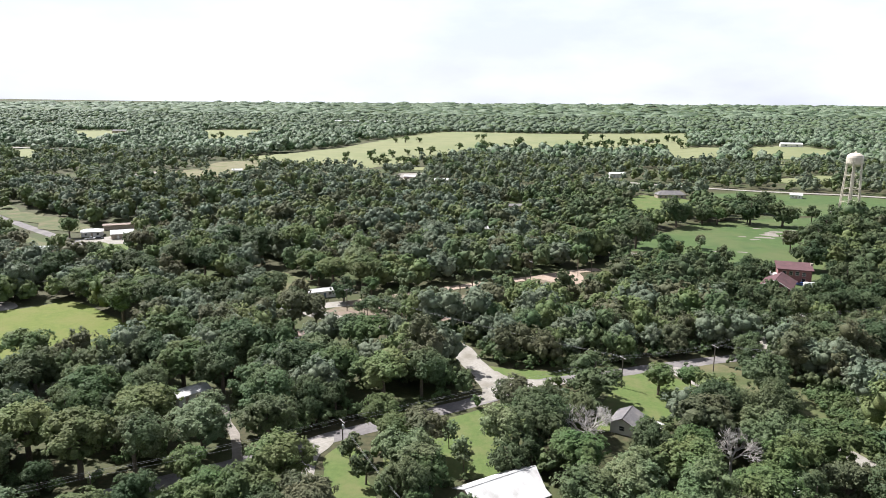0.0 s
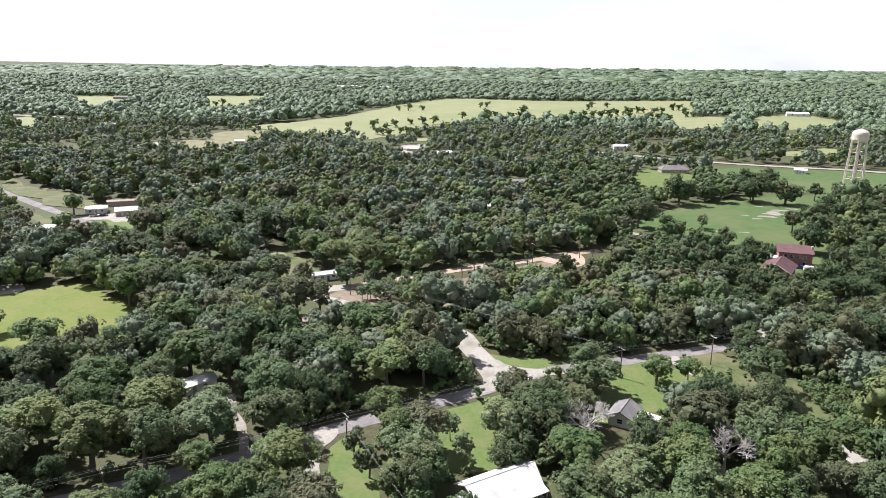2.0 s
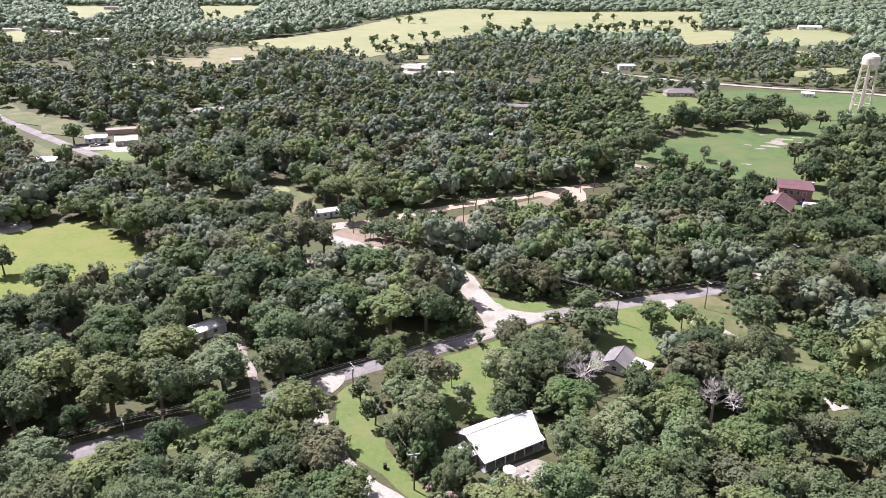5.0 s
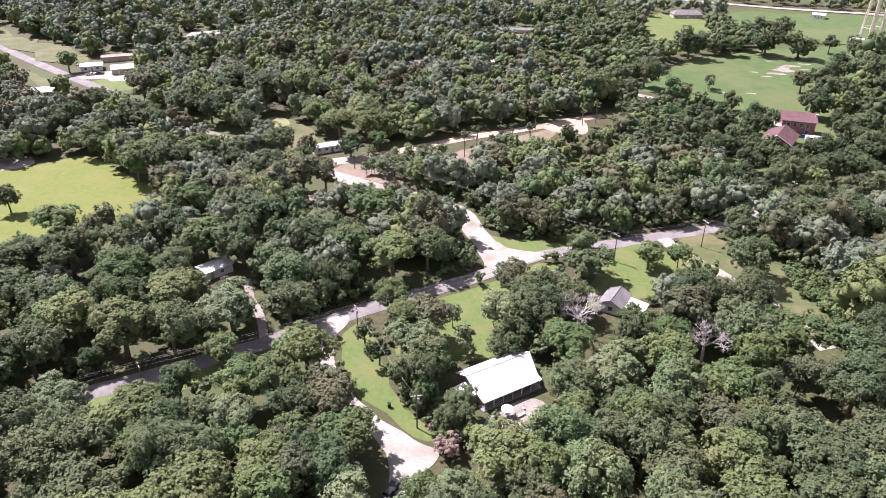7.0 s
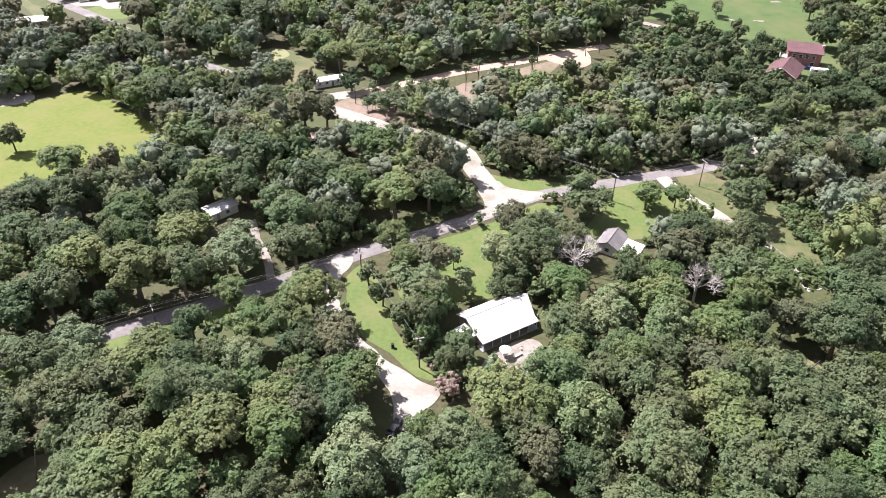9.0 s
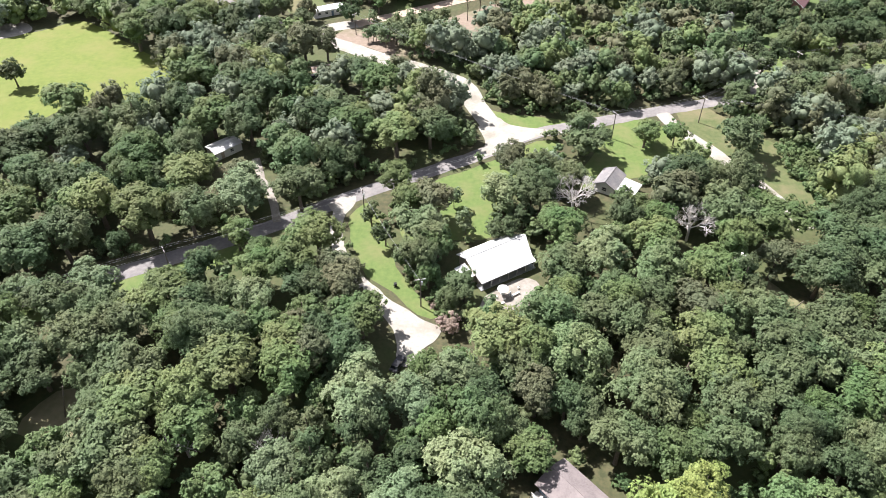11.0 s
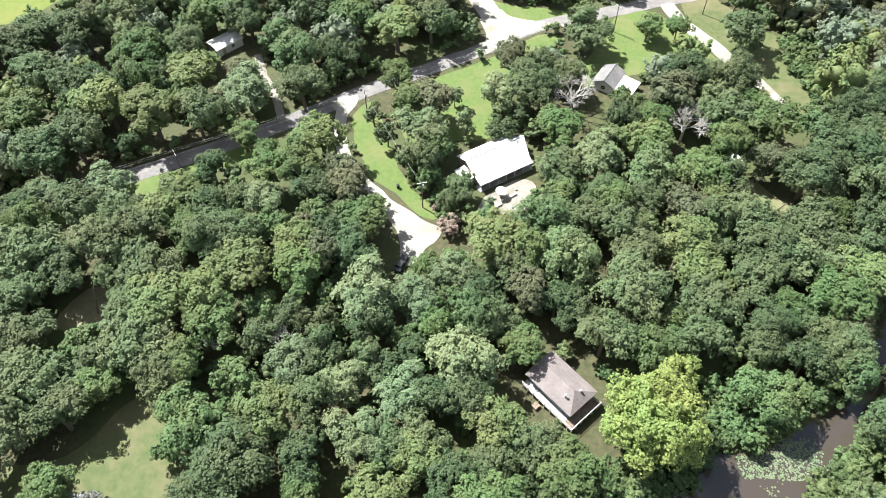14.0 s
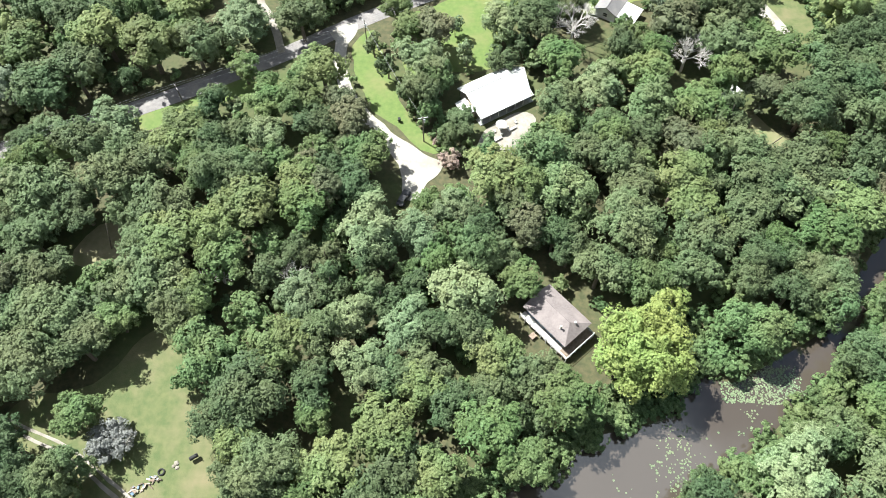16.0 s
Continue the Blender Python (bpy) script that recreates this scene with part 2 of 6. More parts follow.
def rod(bm, a, b, r0, r1, seg=8, caps=True):
    a, b = Vector(a), Vector(b)
    d = b - a
    q = d.to_track_quat("Z", "Y").to_matrix().to_4x4()
    bmesh.ops.create_cone(bm, cap_ends=caps, segments=seg, radius1=r0, radius2=r1, depth=d.length, matrix=Matrix.Translation((a + b) / 2) @ q)
    return bm


def prism(bm, poly, z0, z1):
    """Upright prism over a polygon (list of x, y)."""
    lo = [bm.verts.new((x, y, z0)) for x, y in poly]
    hi = [bm.verts.new((x, y, z1)) for x, y in poly]
    n = len(poly)
    bm.faces.new(lo[::-1])
    bm.faces.new(hi)
    for i in range(n):
        bm.faces.new((lo[i], lo[(i + 1) % n], hi[(i + 1) % n], hi[i]))
    return bm


def solid(bm, pts, faces, thick=0.0):
    vs = [bm.verts.new(p) for p in pts]
    fs = [bm.faces.new([vs[i] for i in f]) for f in faces]
    if thick:
        bmesh.ops.recalc_face_normals(bm, faces=fs)
        bmesh.ops.solidify(bm, geom=fs, thickness=thick)
    return bm


def inside(P, poly):
    x, y = P[:, 0], P[:, 1]
    r = np.zeros(len(P), bool)
    n = len(poly)
    for i in range(n):
        (x0, y0), (x1, y1) = poly[i], poly[(i + 1) % n]
        c = (y0 > y) != (y1 > y)
        r ^= c & (x < (x1 - x0) * (y - y0) / (y1 - y0 + 1e-12) + x0)
    return r


def line_distance(P, line):
    d = np.full(len(P), 1e9)
    for a, b in zip(line[:-1], line[1:]):
        a, b = np.array(a, float), np.array(b, float)
        u = np.clip(((P - a) @ (b - a)) / max((b - a) @ (b - a), 1e-9), 0, 1)
        d = np.minimum(d, np.hypot(*(P - (a + u[:, None] * (b - a))).T))
    return d


def smooth_line(pts, step=2.0):
    """Catmull-Rom through the points."""
    p = [np.array(q, float) for q in pts]
    p = [2 * p[0] - p[1]] + p + [2 * p[-1] - p[-2]]
    out = []
    for i in range(1, len(p) - 2):
        n = max(2, int(np.hypot(*(p[i + 1] - p[i])) / step))
        for j in range(n):
            u = j / n
            out.append(0.5 * (2 * p[i] + (p[i + 1] - p[i - 1]) * u + (2 * p[i - 1] - 5 * p[i] + 4 * p[i + 1] - p[i + 2]) * u * u + (3 * p[i] - p[i - 1] - 3 * p[i + 1] + p[i + 2]) * u ** 3))
    out.append(p[-2])
    return [tuple(q) for q in out]


def wobble_outline(poly, step=3.0, amp=0.8):
    """A closed outline with an uneven, natural edge."""
    pts = smooth_line(list(poly) + [poly[0]], step)[:-1]
    return [(x + amp * noise.noise((x * 0.17, y * 0.17, 3)), y + amp * noise.noise((x * 0.17, y * 0.17, 9))) for x, y in pts]


# ---- the plan: roads, clearings and water, in metres ----
ROAD_MAIN = [(-160, 62), (-118, 92.2), (-100.8, 102.3), (-79.7, 116.7), (-58.6, 132.4), (-40.4, 148), (-24, 160.4), (-8.4, 172.5), (5, 184.4), (28.2, 195.8), (46.4, 204.6), (75.1, 217.5), (108.2, 233.4), (134, 247), (200, 285)]
ROAD_PALE = [(-2.5, 176.5), (-8, 187.1), (-14.3, 198.8), (-20.3, 211.8), (-36.3, 221.1), (-46.9, 224.6), (-64, 233), (-76, 239.3), (-76.5, 246), (-71, 250.5), (-64.1, 253.8)]
ROAD_PINK = [(-66, 252.6), (-58, 258.5), (-25, 283.8), (2.9, 301.5), (20.2, 314.9), (34, 323)]
ROAD_LEFT = [(-75, 241.5), (-94, 247), (-110.7, 256.3), (-126.5, 267.5), (-153.7, 283.4), (-205, 320), (-264, 359), (-338, 411), (-480, 516)]
ROAD_SIDE = [(44.5, 202), (49, 192.5), (56.6, 183.3), (61.4, 175.2), (67.3, 167.5), (71.8, 159), (76, 149)]
DRIVE = [(-45, 144), (-43.9, 138.5), (-43.6, 133.4), (-41.4, 126.8), (-37.8, 120.0), (-33.4, 115.0), (-29.2, 111.6), (-24.4, 106.0), (-20.1, 100.8), (-17.6, 96.2), (-17.9, 92.1)]
TRACK_WEST = [(-59, 133), (-64.6, 144.7), (-69.2, 150.7), (-74, 160)]
TRACK_FAR = [(-6, 402), (6, 397.6), (18.4, 389.7), (30, 377.5), (46.5, 363.8), (61, 354.5)]
HIGHWAY = [(60, 700), (120, 662), (153, 647), (187, 634), (217, 626), (262, 617), (283, 608), (420, 555)]
ROAD_WEST_FAR = [(-900, 1030), (-800, 995), (-745, 985), (-690, 966), (-620, 925)]
TRACK_MEADOW = [(-90, 30.5), (-82.6, 28.6), (-73, 26.1), (-66.2, 22.8), (-58, 18.5), (-49, 13)]
WATER = [(5, 20), (6, 28.8), (16, 34.5), (21, 38.9), (26.2, 43.9), (36.9, 47.6), (42.5, 54), (46, 58.7), (52.6, 57.8), (67, 68.3), (74.6, 74.4), (78.1, 82.9), (84.3, 92.2), (89, 99.5), (102, 114), (114, 114), (97, 95), (86.3, 84), (81.6, 75.3), (75.4, 64.4), (67.7, 56.3), (60.3, 47.4), (51.4, 39.8), (41.8, 33.2), (30, 22), (18, 11), (6, 9)]
GRASS = {
    "highway_lawn": ("pasture", [(140, 540), (150, 604), (225, 608), (300, 588), (330, 560), (260, 512), (212, 500), (165, 500)]),
    "yard_west": ("verge", [(-250, 398), (-236, 408), (-214, 404), (-206, 388), (-220, 378), (-238, 384)]),
    "meadow": ("meadow", [(-205, 224), (-185, 228), (-171.5, 240), (-149, 228), (-124, 210), (-114, 200), (-111, 189), (-128, 182), (-142, 180), (-151, 166), (-170, 158), (-205, 188)]),
    "clearing": ("verge", [(-90, 27), (-85, 35), (-73.5, 39), (-67, 50.5), (-61.5, 54), (-55, 46), (-51, 39), (-47.5, 31.5), (-43, 29), (-42, 13), (-60, 10), (-76, 16)]),
    "road_verge": ("lawn", [(-116.5, 90), (-99.3, 100.3), (-78.2, 114.7), (-66, 123.3), (-62.5, 119), (-75, 110.2), (-96, 95.6), (-113.5, 84.5)]),
    "glade": ("dry", [(-89, 65.5), (-88.5, 72), (-83.5, 76.5), (-76, 71), (-79, 64)]),
    "drive_verge": ("lawn", [(-40.7, 134.8), (-40.0, 141.5), (-36.5, 144.2), (-32.5, 136.3), (-28.2, 126.4), (-22, 116), (-16.5, 110.5), (-13.5, 106.2), (-17.8, 106.2), (-23.2, 111.3), (-27.2, 113.5), (-31.2, 116.6), (-35.0, 122.0), (-39.0, 129.4)]),
    "front_lawn": ("lawn", [(-31, 149.5), (-19.8, 158), (-6, 168.5), (6, 180.5), (14, 180), (6, 168), (-2, 150), (-3, 136), (-14, 132), (-25, 131)]),
    "corner_lawn": ("lawn", [(19, 157), (20, 168), (26, 185), (29, 192.5), (38, 198), (46, 192), (55, 180), (60, 170), (57, 165), (46, 174), (33, 165), (28, 160)]),
    "side_verge": ("verge", [(49, 203.5), (58, 208), (66, 200), (84, 182), (94, 177), (86, 165), (75, 151), (72, 159), (62, 175), (52, 191)]),
    "junction_verge": ("lawn", [(-12.3, 198.5), (-6.8, 190), (1, 186.5), (16, 192), (10, 194), (-3, 195)]),
    "loop_verge": ("pink_dirt", [(-73, 240.5), (-69, 247), (-61, 251.5), (-45, 251), (-30, 265), (-6, 287), (12, 301), (8, 285), (-8, 266), (-28, 236), (-46, 229), (-61, 235.5)]),
    "pasture": ("pasture", [(49, 367), (64, 395), (80, 420), (106, 456), (146, 477), (182, 489), (205, 494), (188, 438), (138, 338), (121, 321), (102, 314), (88, 340), (71, 363)]),
    "far_lawn": ("lawn", [(72, 516), (88, 582), (100, 590), (124, 572), (127, 536), (98, 492), (81, 484)]),
    "roadside_lawn": ("lawn", [(78, 232), (83, 248), (92, 254), (98, 246), (112, 247), (132, 253), (148, 262), (140, 252), (118, 241.5), (97, 232.5)]),
    "west_lawn": ("verge", [(-375, 466), (-338, 438), (-315, 424), (-284, 404), (-262, 388), (-250, 372), (-258, 362), (-285, 379), (-317, 402), (-345, 423)]),
    "west_verge_south": ("verge", [(-292, 366), (-269, 350), (-249, 336), (-236, 328), (-244, 322), (-262, 338), (-290, 358)]),
    "workshop_lawn": ("lawn", [(-232, 337), (-221, 330), (-205, 326), (-198, 342), (-212, 344), (-224, 346)]),
    "west_verge": ("verge", [(-121, 281), (-112, 297), (-101, 292), (-88, 278), (-80, 262), (-89, 254), (-104, 270)]),
    "hayfield": ("hayfield", [(-373, 883), (-301, 1079), (-260, 1437), (-196, 1663), (60, 1627), (354, 1713), (292, 1350), (208, 1102), (130, 1132), (-41, 1091), (-114, 982), (-176, 768), (-227, 814), (-301, 829)]),
    "red_yard": ("pasture", [(62, 262), (74, 292), (92, 316), (112, 330), (140, 330), (168, 306), (166, 280), (112, 262), (97, 246), (84, 250)]),
    "field_tan": ("dry", [(-368, 773), (-369, 819), (-313, 838), (-290, 667), (-307, 659)]),
    "field_brown": ("dry", [(-380, 702), (-341, 732), (-314, 671), (-349, 650)]),
    "lot_west": ("gravel", [(-399, 668), (-386, 701), (-367, 661), (-384, 643)]),
    "field_west_small": ("hayfield", [(-748, 940), (-727, 966), (-626, 827), (-663, 842)]),
    "field_west_long": ("hayfield", [(-1016, 1466), (-959, 1535), (-830, 1387), (-791, 1246), (-776, 1154), (-880, 1300)]),
    "field_west_far": ("hayfield", [(-1317, 1720), (-1440, 2004), (-1293, 1802), (-1238, 1646)]),
    "lot_middle": ("gravel", [(-131, 714), (-110, 728), (-98, 658), (-120, 654)]),
    "lot_middle_far": ("hayfield", [(-132, 788), (-118, 803), (-115, 769), (-127, 756)]),
    "lot_woods": ("dry", [(-37, 511), (-4, 508), (-5, 490), (-36, 493)]),
    "glade_east": ("hayfield", [(310, 921), (324, 924), (308, 858), (292, 855)]),
    "glade_highway": ("hayfield", [(235, 729), (286, 771), (318, 768), (298, 729), (242, 702)]),
    "hayfield_tail": ("hayfield", [(208, 1174), (277, 1214), (312, 1177), (270, 1041), (190, 981)]),
    "lot_northwest": ("gravel", [(-238, 458), (-230, 469), (-216, 476), (-211, 463), (-229, 449)]),
    "lawn_northwest": ("hayfield", [(-216, 488), (-207, 505), (-194, 478), (-202, 467)]),
    "path_northwest": ("dry", [(-232, 414), (-227, 428), (-222, 421), (-224, 402)]),
    "hayfield_west": ("hayfield", [(-777, 1606), (-637, 1650), (-527, 1279), (-553, 1170)]),
    "hayfield_east": ("hayfield", [(315, 1097), (372, 1238), (449, 1281), (469, 1194), (453, 1110), (376, 1023), (290, 981)]),
    "hayfield_far_west": ("hayfield", [(-1051, 1519), (-960, 1548), (-818, 1280), (-867, 1266)]),
}
ROADS = [("road_main", ROAD_MAIN, 5.2, "asphalt"), ("road_pale", ROAD_PALE, 7.0, "gravel"), ("road_left", ROAD_LEFT, 6.0, "asphalt"), ("road_side", ROAD_SIDE, 4.6, "gravel"),
         ("road_drive", DRIVE, 3.3, "gravel"), ("road_track_west", TRACK_WEST, 2.2, "dirt"), ("road_track_far", TRACK_FAR, 4.5, "gravel"), ("road_pink", ROAD_PINK, 5.6, "caliche"), ("road_highway", HIGHWAY, 8.0, "gravel"), ("road_west_far", ROAD_WEST_FAR, 14.0, "gravel")]


def lift(x, y):
    """The land lies flat and rises slowly towards the horizon."""
    d = math.hypot(x, y)
    return 36 * max(0.0, (d - 1900) / 2900) ** 1.4


# ---- the ground: one sheet, dug out for the water ----
def graded(a, b, step, low, high, grow=1.25):
    xs = list(np.arange(a, b + 0.01, step))
    s = step
    while xs[-1] < high:
        s *= grow
        xs.append(min(high, xs[-1] + s))
    s = step
    while xs[0] > low:
        s *= grow
        xs.insert(0, max(low, xs[0] - s))
    return xs


gx, gy = graded(-5, 115, 2.0, -4700, 4700), graded(0, 118, 2.0, -1500, 4880)
gp = np.array([(x, y) for y in gy for x in gx])
wet = inside(gp, WATER)
deep = np.minimum(line_distance(gp, WATER + WATER[:1]) * 0.35, 1.6) * wet
verts = [(x, y, lift(x, y) - d) for (x, y), d in zip(gp, deep)]
nx = len(gx)
faces = [(j * nx + i, j * nx + i + 1, (j + 1) * nx + i + 1, (j + 1) * nx + i) for j in range(len(gy) - 1) for i in range(nx - 1)]
ground = tagged(new("ground", mesh_of("ground", verts, faces, M["litter"])), "dark leaf-littered ground under scrubby woodland", "ground", kind="structure")


def flat_patch(name, poly, z, mat, label):
    bm = bmesh.new()
    f = bm.faces.new([bm.verts.new((x, y, z)) for x, y in poly])
    bm.normal_update()
    if f.normal.z < 0:
        f.normal_flip()
    bmesh.ops.triangulate(bm, faces=[f])
    me = bpy.data.meshes.new(name)
    bm.to_mesh(me)
    bm.free()
    me.materials.append(mat)
    return tagged(new(name, me), label, "grass", kind="structure")


GRASS_LABEL = {"pink_dirt": "pinkish bare earth with thin dry grass", "verge": "rough green verge with yellowing grass", "meadow": "bright green mown meadow among the woods", "lawn": "sunlit green lawn beside the trees", "dry": "dry yellowed grass with bare earth", "pasture": "green cattle pasture with bare sandy patches", "rough": "worn yellowish grass in a woodland clearing", "gravel": "bare pale ground of a yard", "hayfield": "pale straw-green hay field far off"}
for i, (name, (kind, poly)) in enumerate(GRASS.items()):
    far = poly[0][1] > 450
    flat_patch("grass_" + name, wobble_outline(poly, 25 if far else 3, 12 if far else 1.2), (0.3 if far else 0.012) + 0.002 * i, M[kind], GRASS_LABEL[kind])


def road(name, line, width, mat, z):
    pts = smooth_line(line, 3.0)
    vs, fs = [], []
    for i, p in enumerate(pts):
        a, b = np.array(pts[max(0, i - 1)]), np.array(pts[min(len(pts) - 1, i + 1)])
        t = (b - a) / np.hypot(*(b - a))
        s = np.array((-t[1], t[0]))
        for k, u in enumerate((-1, -0.5, 0, 0.5, 1)):
            w = u * width / 2
            if abs(u) == 1:
                w += 0.35 * noise.noise((p[0] * 0.4, p[1] * 0.4, k))
            vs.append((p[0] + s[0] * w, p[1] + s[1] * w, z + (0.05 if abs(u) < 1 else 0.0)))
    for i in range(len(pts) - 1):
        for k in range(4):
            fs.append((i * 5 + k, (i + 1) * 5 + k, (i + 1) * 5 + k + 1, i * 5 + k + 1)[::-1])
    return new(name, mesh_of(name, vs, fs, mat))


ROAD_LABEL = {"dirt": "narrow bare earth track under trees", "asphalt": "worn grey asphalt road with crumbling edges", "gravel": "pale sun-bleached gravel road", "caliche": "pinkish dirt track"}
for i, (name, line, width, mat) in enumerate(ROADS):
    tagged(road(name, line, width, M[mat], 0.055 + 0.006 * i + (0.3 if "highway" in name or "far" in name else 0)), ROAD_LABEL[mat], "road", kind="structure")

water_mat = bpy.data.materials.new("murky_water")
water_mat.use_nodes = True
wt = water_mat.node_tree
wb = wt.nodes["Principled BSDF"]
wb.inputs["Base Color"].default_value = (0.060, 0.049, 0.040, 1)
wb.inputs["Roughness"].default_value, wb.inputs["IOR"].default_value = 0.04, 1.6
wb.inputs["Specular IOR Level"].default_value = 1.0
wz = wt.nodes.new("ShaderNodeTexNoise")
wz.inputs["Scale"].default_value, wz.inputs["Detail"].default_value = 1.2, 3
wbp = wt.nodes.new("ShaderNodeBump")
wbp.inputs["Strength"].default_value, wbp.inputs["Distance"].default_value = 0.05, 0.05
wg = wt.nodes.new("ShaderNodeNewGeometry")
wt.links.new(wg.outputs["Position"], wz.inputs["Vector"])
wt.links.new(wz.outputs[0], wbp.inputs["Height"])
wt.links.new(wbp.outputs[0], wb.inputs["Normal"])
tagged(flat_patch("water", [(-6, 4), (120, 4), (120, 122), (-6, 122)], -0.35, water_mat, "murky brown pond water with drifting lily pads"), category="water")

# ---- trees ----
rng = np.random.default_rng(7)


def unit(n):
    v = rng.normal(size=(n, 3))
    return v / np.linalg.norm(v, axis=1)[:, None]


ICO = bmesh.new()
bmesh.ops.create_icosphere(ICO, subdivisions=1, radius=1)
ICO_V = np.array([v.co[:] for v in ICO.verts])
ICO_F = [tuple(v.index for v in f.verts) for f in ICO.faces]
ICO.free()
ICO = bmesh.new()
bmesh.ops.create_icosphere(ICO, subdivisions=2, radius=1)
ICO2_V = np.array([v.co[:] for v in ICO.verts])
ICO2_F = [tuple(v.index for v in f.verts) for f in ICO.faces]
ICO.free()


def leaf_sprays(pos, nrm, size, n0):
    """Pointed, drooping leaf sprays: one small triangle each, lying across its normal."""
    n = len(pos)
    nrm = nrm / np.linalg.norm(nrm, axis=1)[:, None]
    a = np.cross(nrm, unit(n))
    a /= np.linalg.norm(a, axis=1)[:, None] + 1e-9
    b = np.cross(nrm, a)
    s = size * rng.uniform(0.6, 1.35, (n, 1))
    tri = np.stack([pos + a * s * 0.66 - nrm * s * 0.2, pos - a * s * 0.4 + b * s * 0.38, pos - a * s * 0.4 - b * s * 0.38], 1)
    return tri.reshape(-1, 3), [(n0 + 3 * i, n0 + 3 * i + 1, n0 + 3 * i + 2) for i in range(n)]


def crown_shape(lobes, cards, size, radius, low, top, spread=1.0, core=0.68, loose=1.0, tuft=1.0):
    """Tufts of leaf sprays over a heap of lobes: vertices and faces round the trunk's foot at the origin."""
    mid, half = (low + top) / 2, (top - low) / 2
    c = unit(lobes) * rng.uniform(0.25, 1.0, (lobes, 1)) ** 0.5
    c[0] = (0, 0, 0.2)
    c *= np.array((radius * 0.78, radius * 0.78, half * 0.72)) * loose
    c[:, 2] = np.abs(c[:, 2]) * np.where(rng.random(lobes) < 0.6, 1, -0.95) + mid
    lr = rng.uniform(0.2, 0.46, lobes) * radius * spread * (1.96 - loose)
    V, F = [], []
    n0 = 0
    if core:
        for ci, r in zip(c, lr):
            V.append(ci + ICO_V * r * core * rng.uniform(0.75, 1.15, (len(ICO_V), 1)))
            F += [tuple(i + n0 for i in f) for f in ICO_F]
            n0 += len(ICO_V)
    # tufts sit on the lobes, none buried inside another lobe
    tufts = max(10, int(cards / 11 / tuft))
    many = tufts * 4
    pick = rng.choice(lobes, many, p=lr ** 2 / (lr ** 2).sum())
    d = unit(many)
    d[:, 2] = np.where(d[:, 2] < -0.35, -d[:, 2], d[:, 2])
    pos = c[pick] + d * lr[pick][:, None] * rng.uniform(0.8, 1.16, (many, 1))
    gap = np.linalg.norm(pos[:, None, :] - c[None], axis=2) / lr[None]
    gap[np.arange(many), pick] = 9
    open_air = np.flatnonzero(gap.min(axis=1) > 0.82)[:tufts]
    pos, d = pos[open_air], d[open_air]
    tuft_r = rng.uniform(0.09, 0.19, len(pos)) * radius * tuft
    k = rng.integers(0, len(pos), cards * 2)
    u = unit(len(k)) * 0.9 + d[k] * 0.6
    u /= np.linalg.norm(u, axis=1)[:, None] + 1e-9
    at = pos[k] + u * (tuft_r[k] * rng.uniform(0.4, 1.15, len(k)))[:, None]
    v, f = leaf_sprays(at, d[k] * 0.45 + u * 0.6 + unit(len(k)) * 0.4 + (0, 0, 0.6), size * 0.86, n0)
    V.append(v)
    return np.concatenate(V), F + f, c


def billow_shape(fine, lobes, cards, size, radius, low, top, rough=0.14):
    """A crown for trees seen from far: one billowing skin over its lobes, ragged with leaf sprays."""
    mid, half = low + (top - low) * 0.42, (top - low) * 0.58
    dirs, tris = (ICO_V, ICO_F) if fine is None else (ICO2_V, ICO2_F)
    c = unit(lobes)
    c[:, 2] = np.abs(c[:, 2]) * 1.1 - 0.12
    c *= rng.uniform(0.45, 0.68, (lobes, 1))
    lr = rng.uniform(0.3, 0.46, lobes)
    along = dirs @ c.T
    disc = along ** 2 - (c ** 2).sum(1)[None] + lr[None] ** 2
    out = np.where(disc > 0, along + np.sqrt(np.maximum(disc, 0)), 0.52).max(axis=1)
    out *= rng.uniform(1 - rough, 1 + rough, len(out))
    V = dirs * out[:, None]
    faces = [f for f in tris if dirs[list(f), 2].mean() > -0.5]
    scale = np.array((radius, radius, half))
    # sprays stand all over the skin
    tri = np.array([f for f in faces if dirs[list(f), 2].mean() > -0.3])
    tip = tri[rng.integers(0, len(tri), cards)]
    w = rng.dirichlet((1.0, 1.0, 1.0), cards)
    spot = (V[tip] * w[:, :, None]).sum(axis=1)
    V = V * scale + (0, 0, mid)
    pos = spot * scale * rng.uniform(0.98, 1.14, (cards, 1)) + (0, 0, mid)
    nrm = spot / np.linalg.norm(spot, axis=1)[:, None] + unit(cards) * 0.5 + (0, 0, 0.45)
    v, f = leaf_sprays(pos, nrm, size, len(V))
    faces += f
    return np.concatenate([V, v]), (np.array([i for f in faces for i in f]), np.array([len(f) for f in faces]))


def trunk_mesh(name, height, tips, r):
    bm = bmesh.new()
    bend = Vector((rng.uniform(-0.3, 0.3), rng.uniform(-0.3, 0.3), height * 0.45))
    rod(bm, (0, 0, -0.3), bend, r, r * 0.72, 7)
    rod(bm, bend, (bend.x * 1.4, bend.y * 1.4, height * 0.8), r * 0.7, r * 0.3, 6)
    for tip in tips:
        rod(bm, bend + Vector((0, 0, -height * 0.08 * rng.random())), tip, r * 0.45, r * 0.12, 5, False)
    me = bpy.data.meshes.new(name)
    bm.to_mesh(me)
    bm.free()
    me.materials.append(M["bark"])
    return me


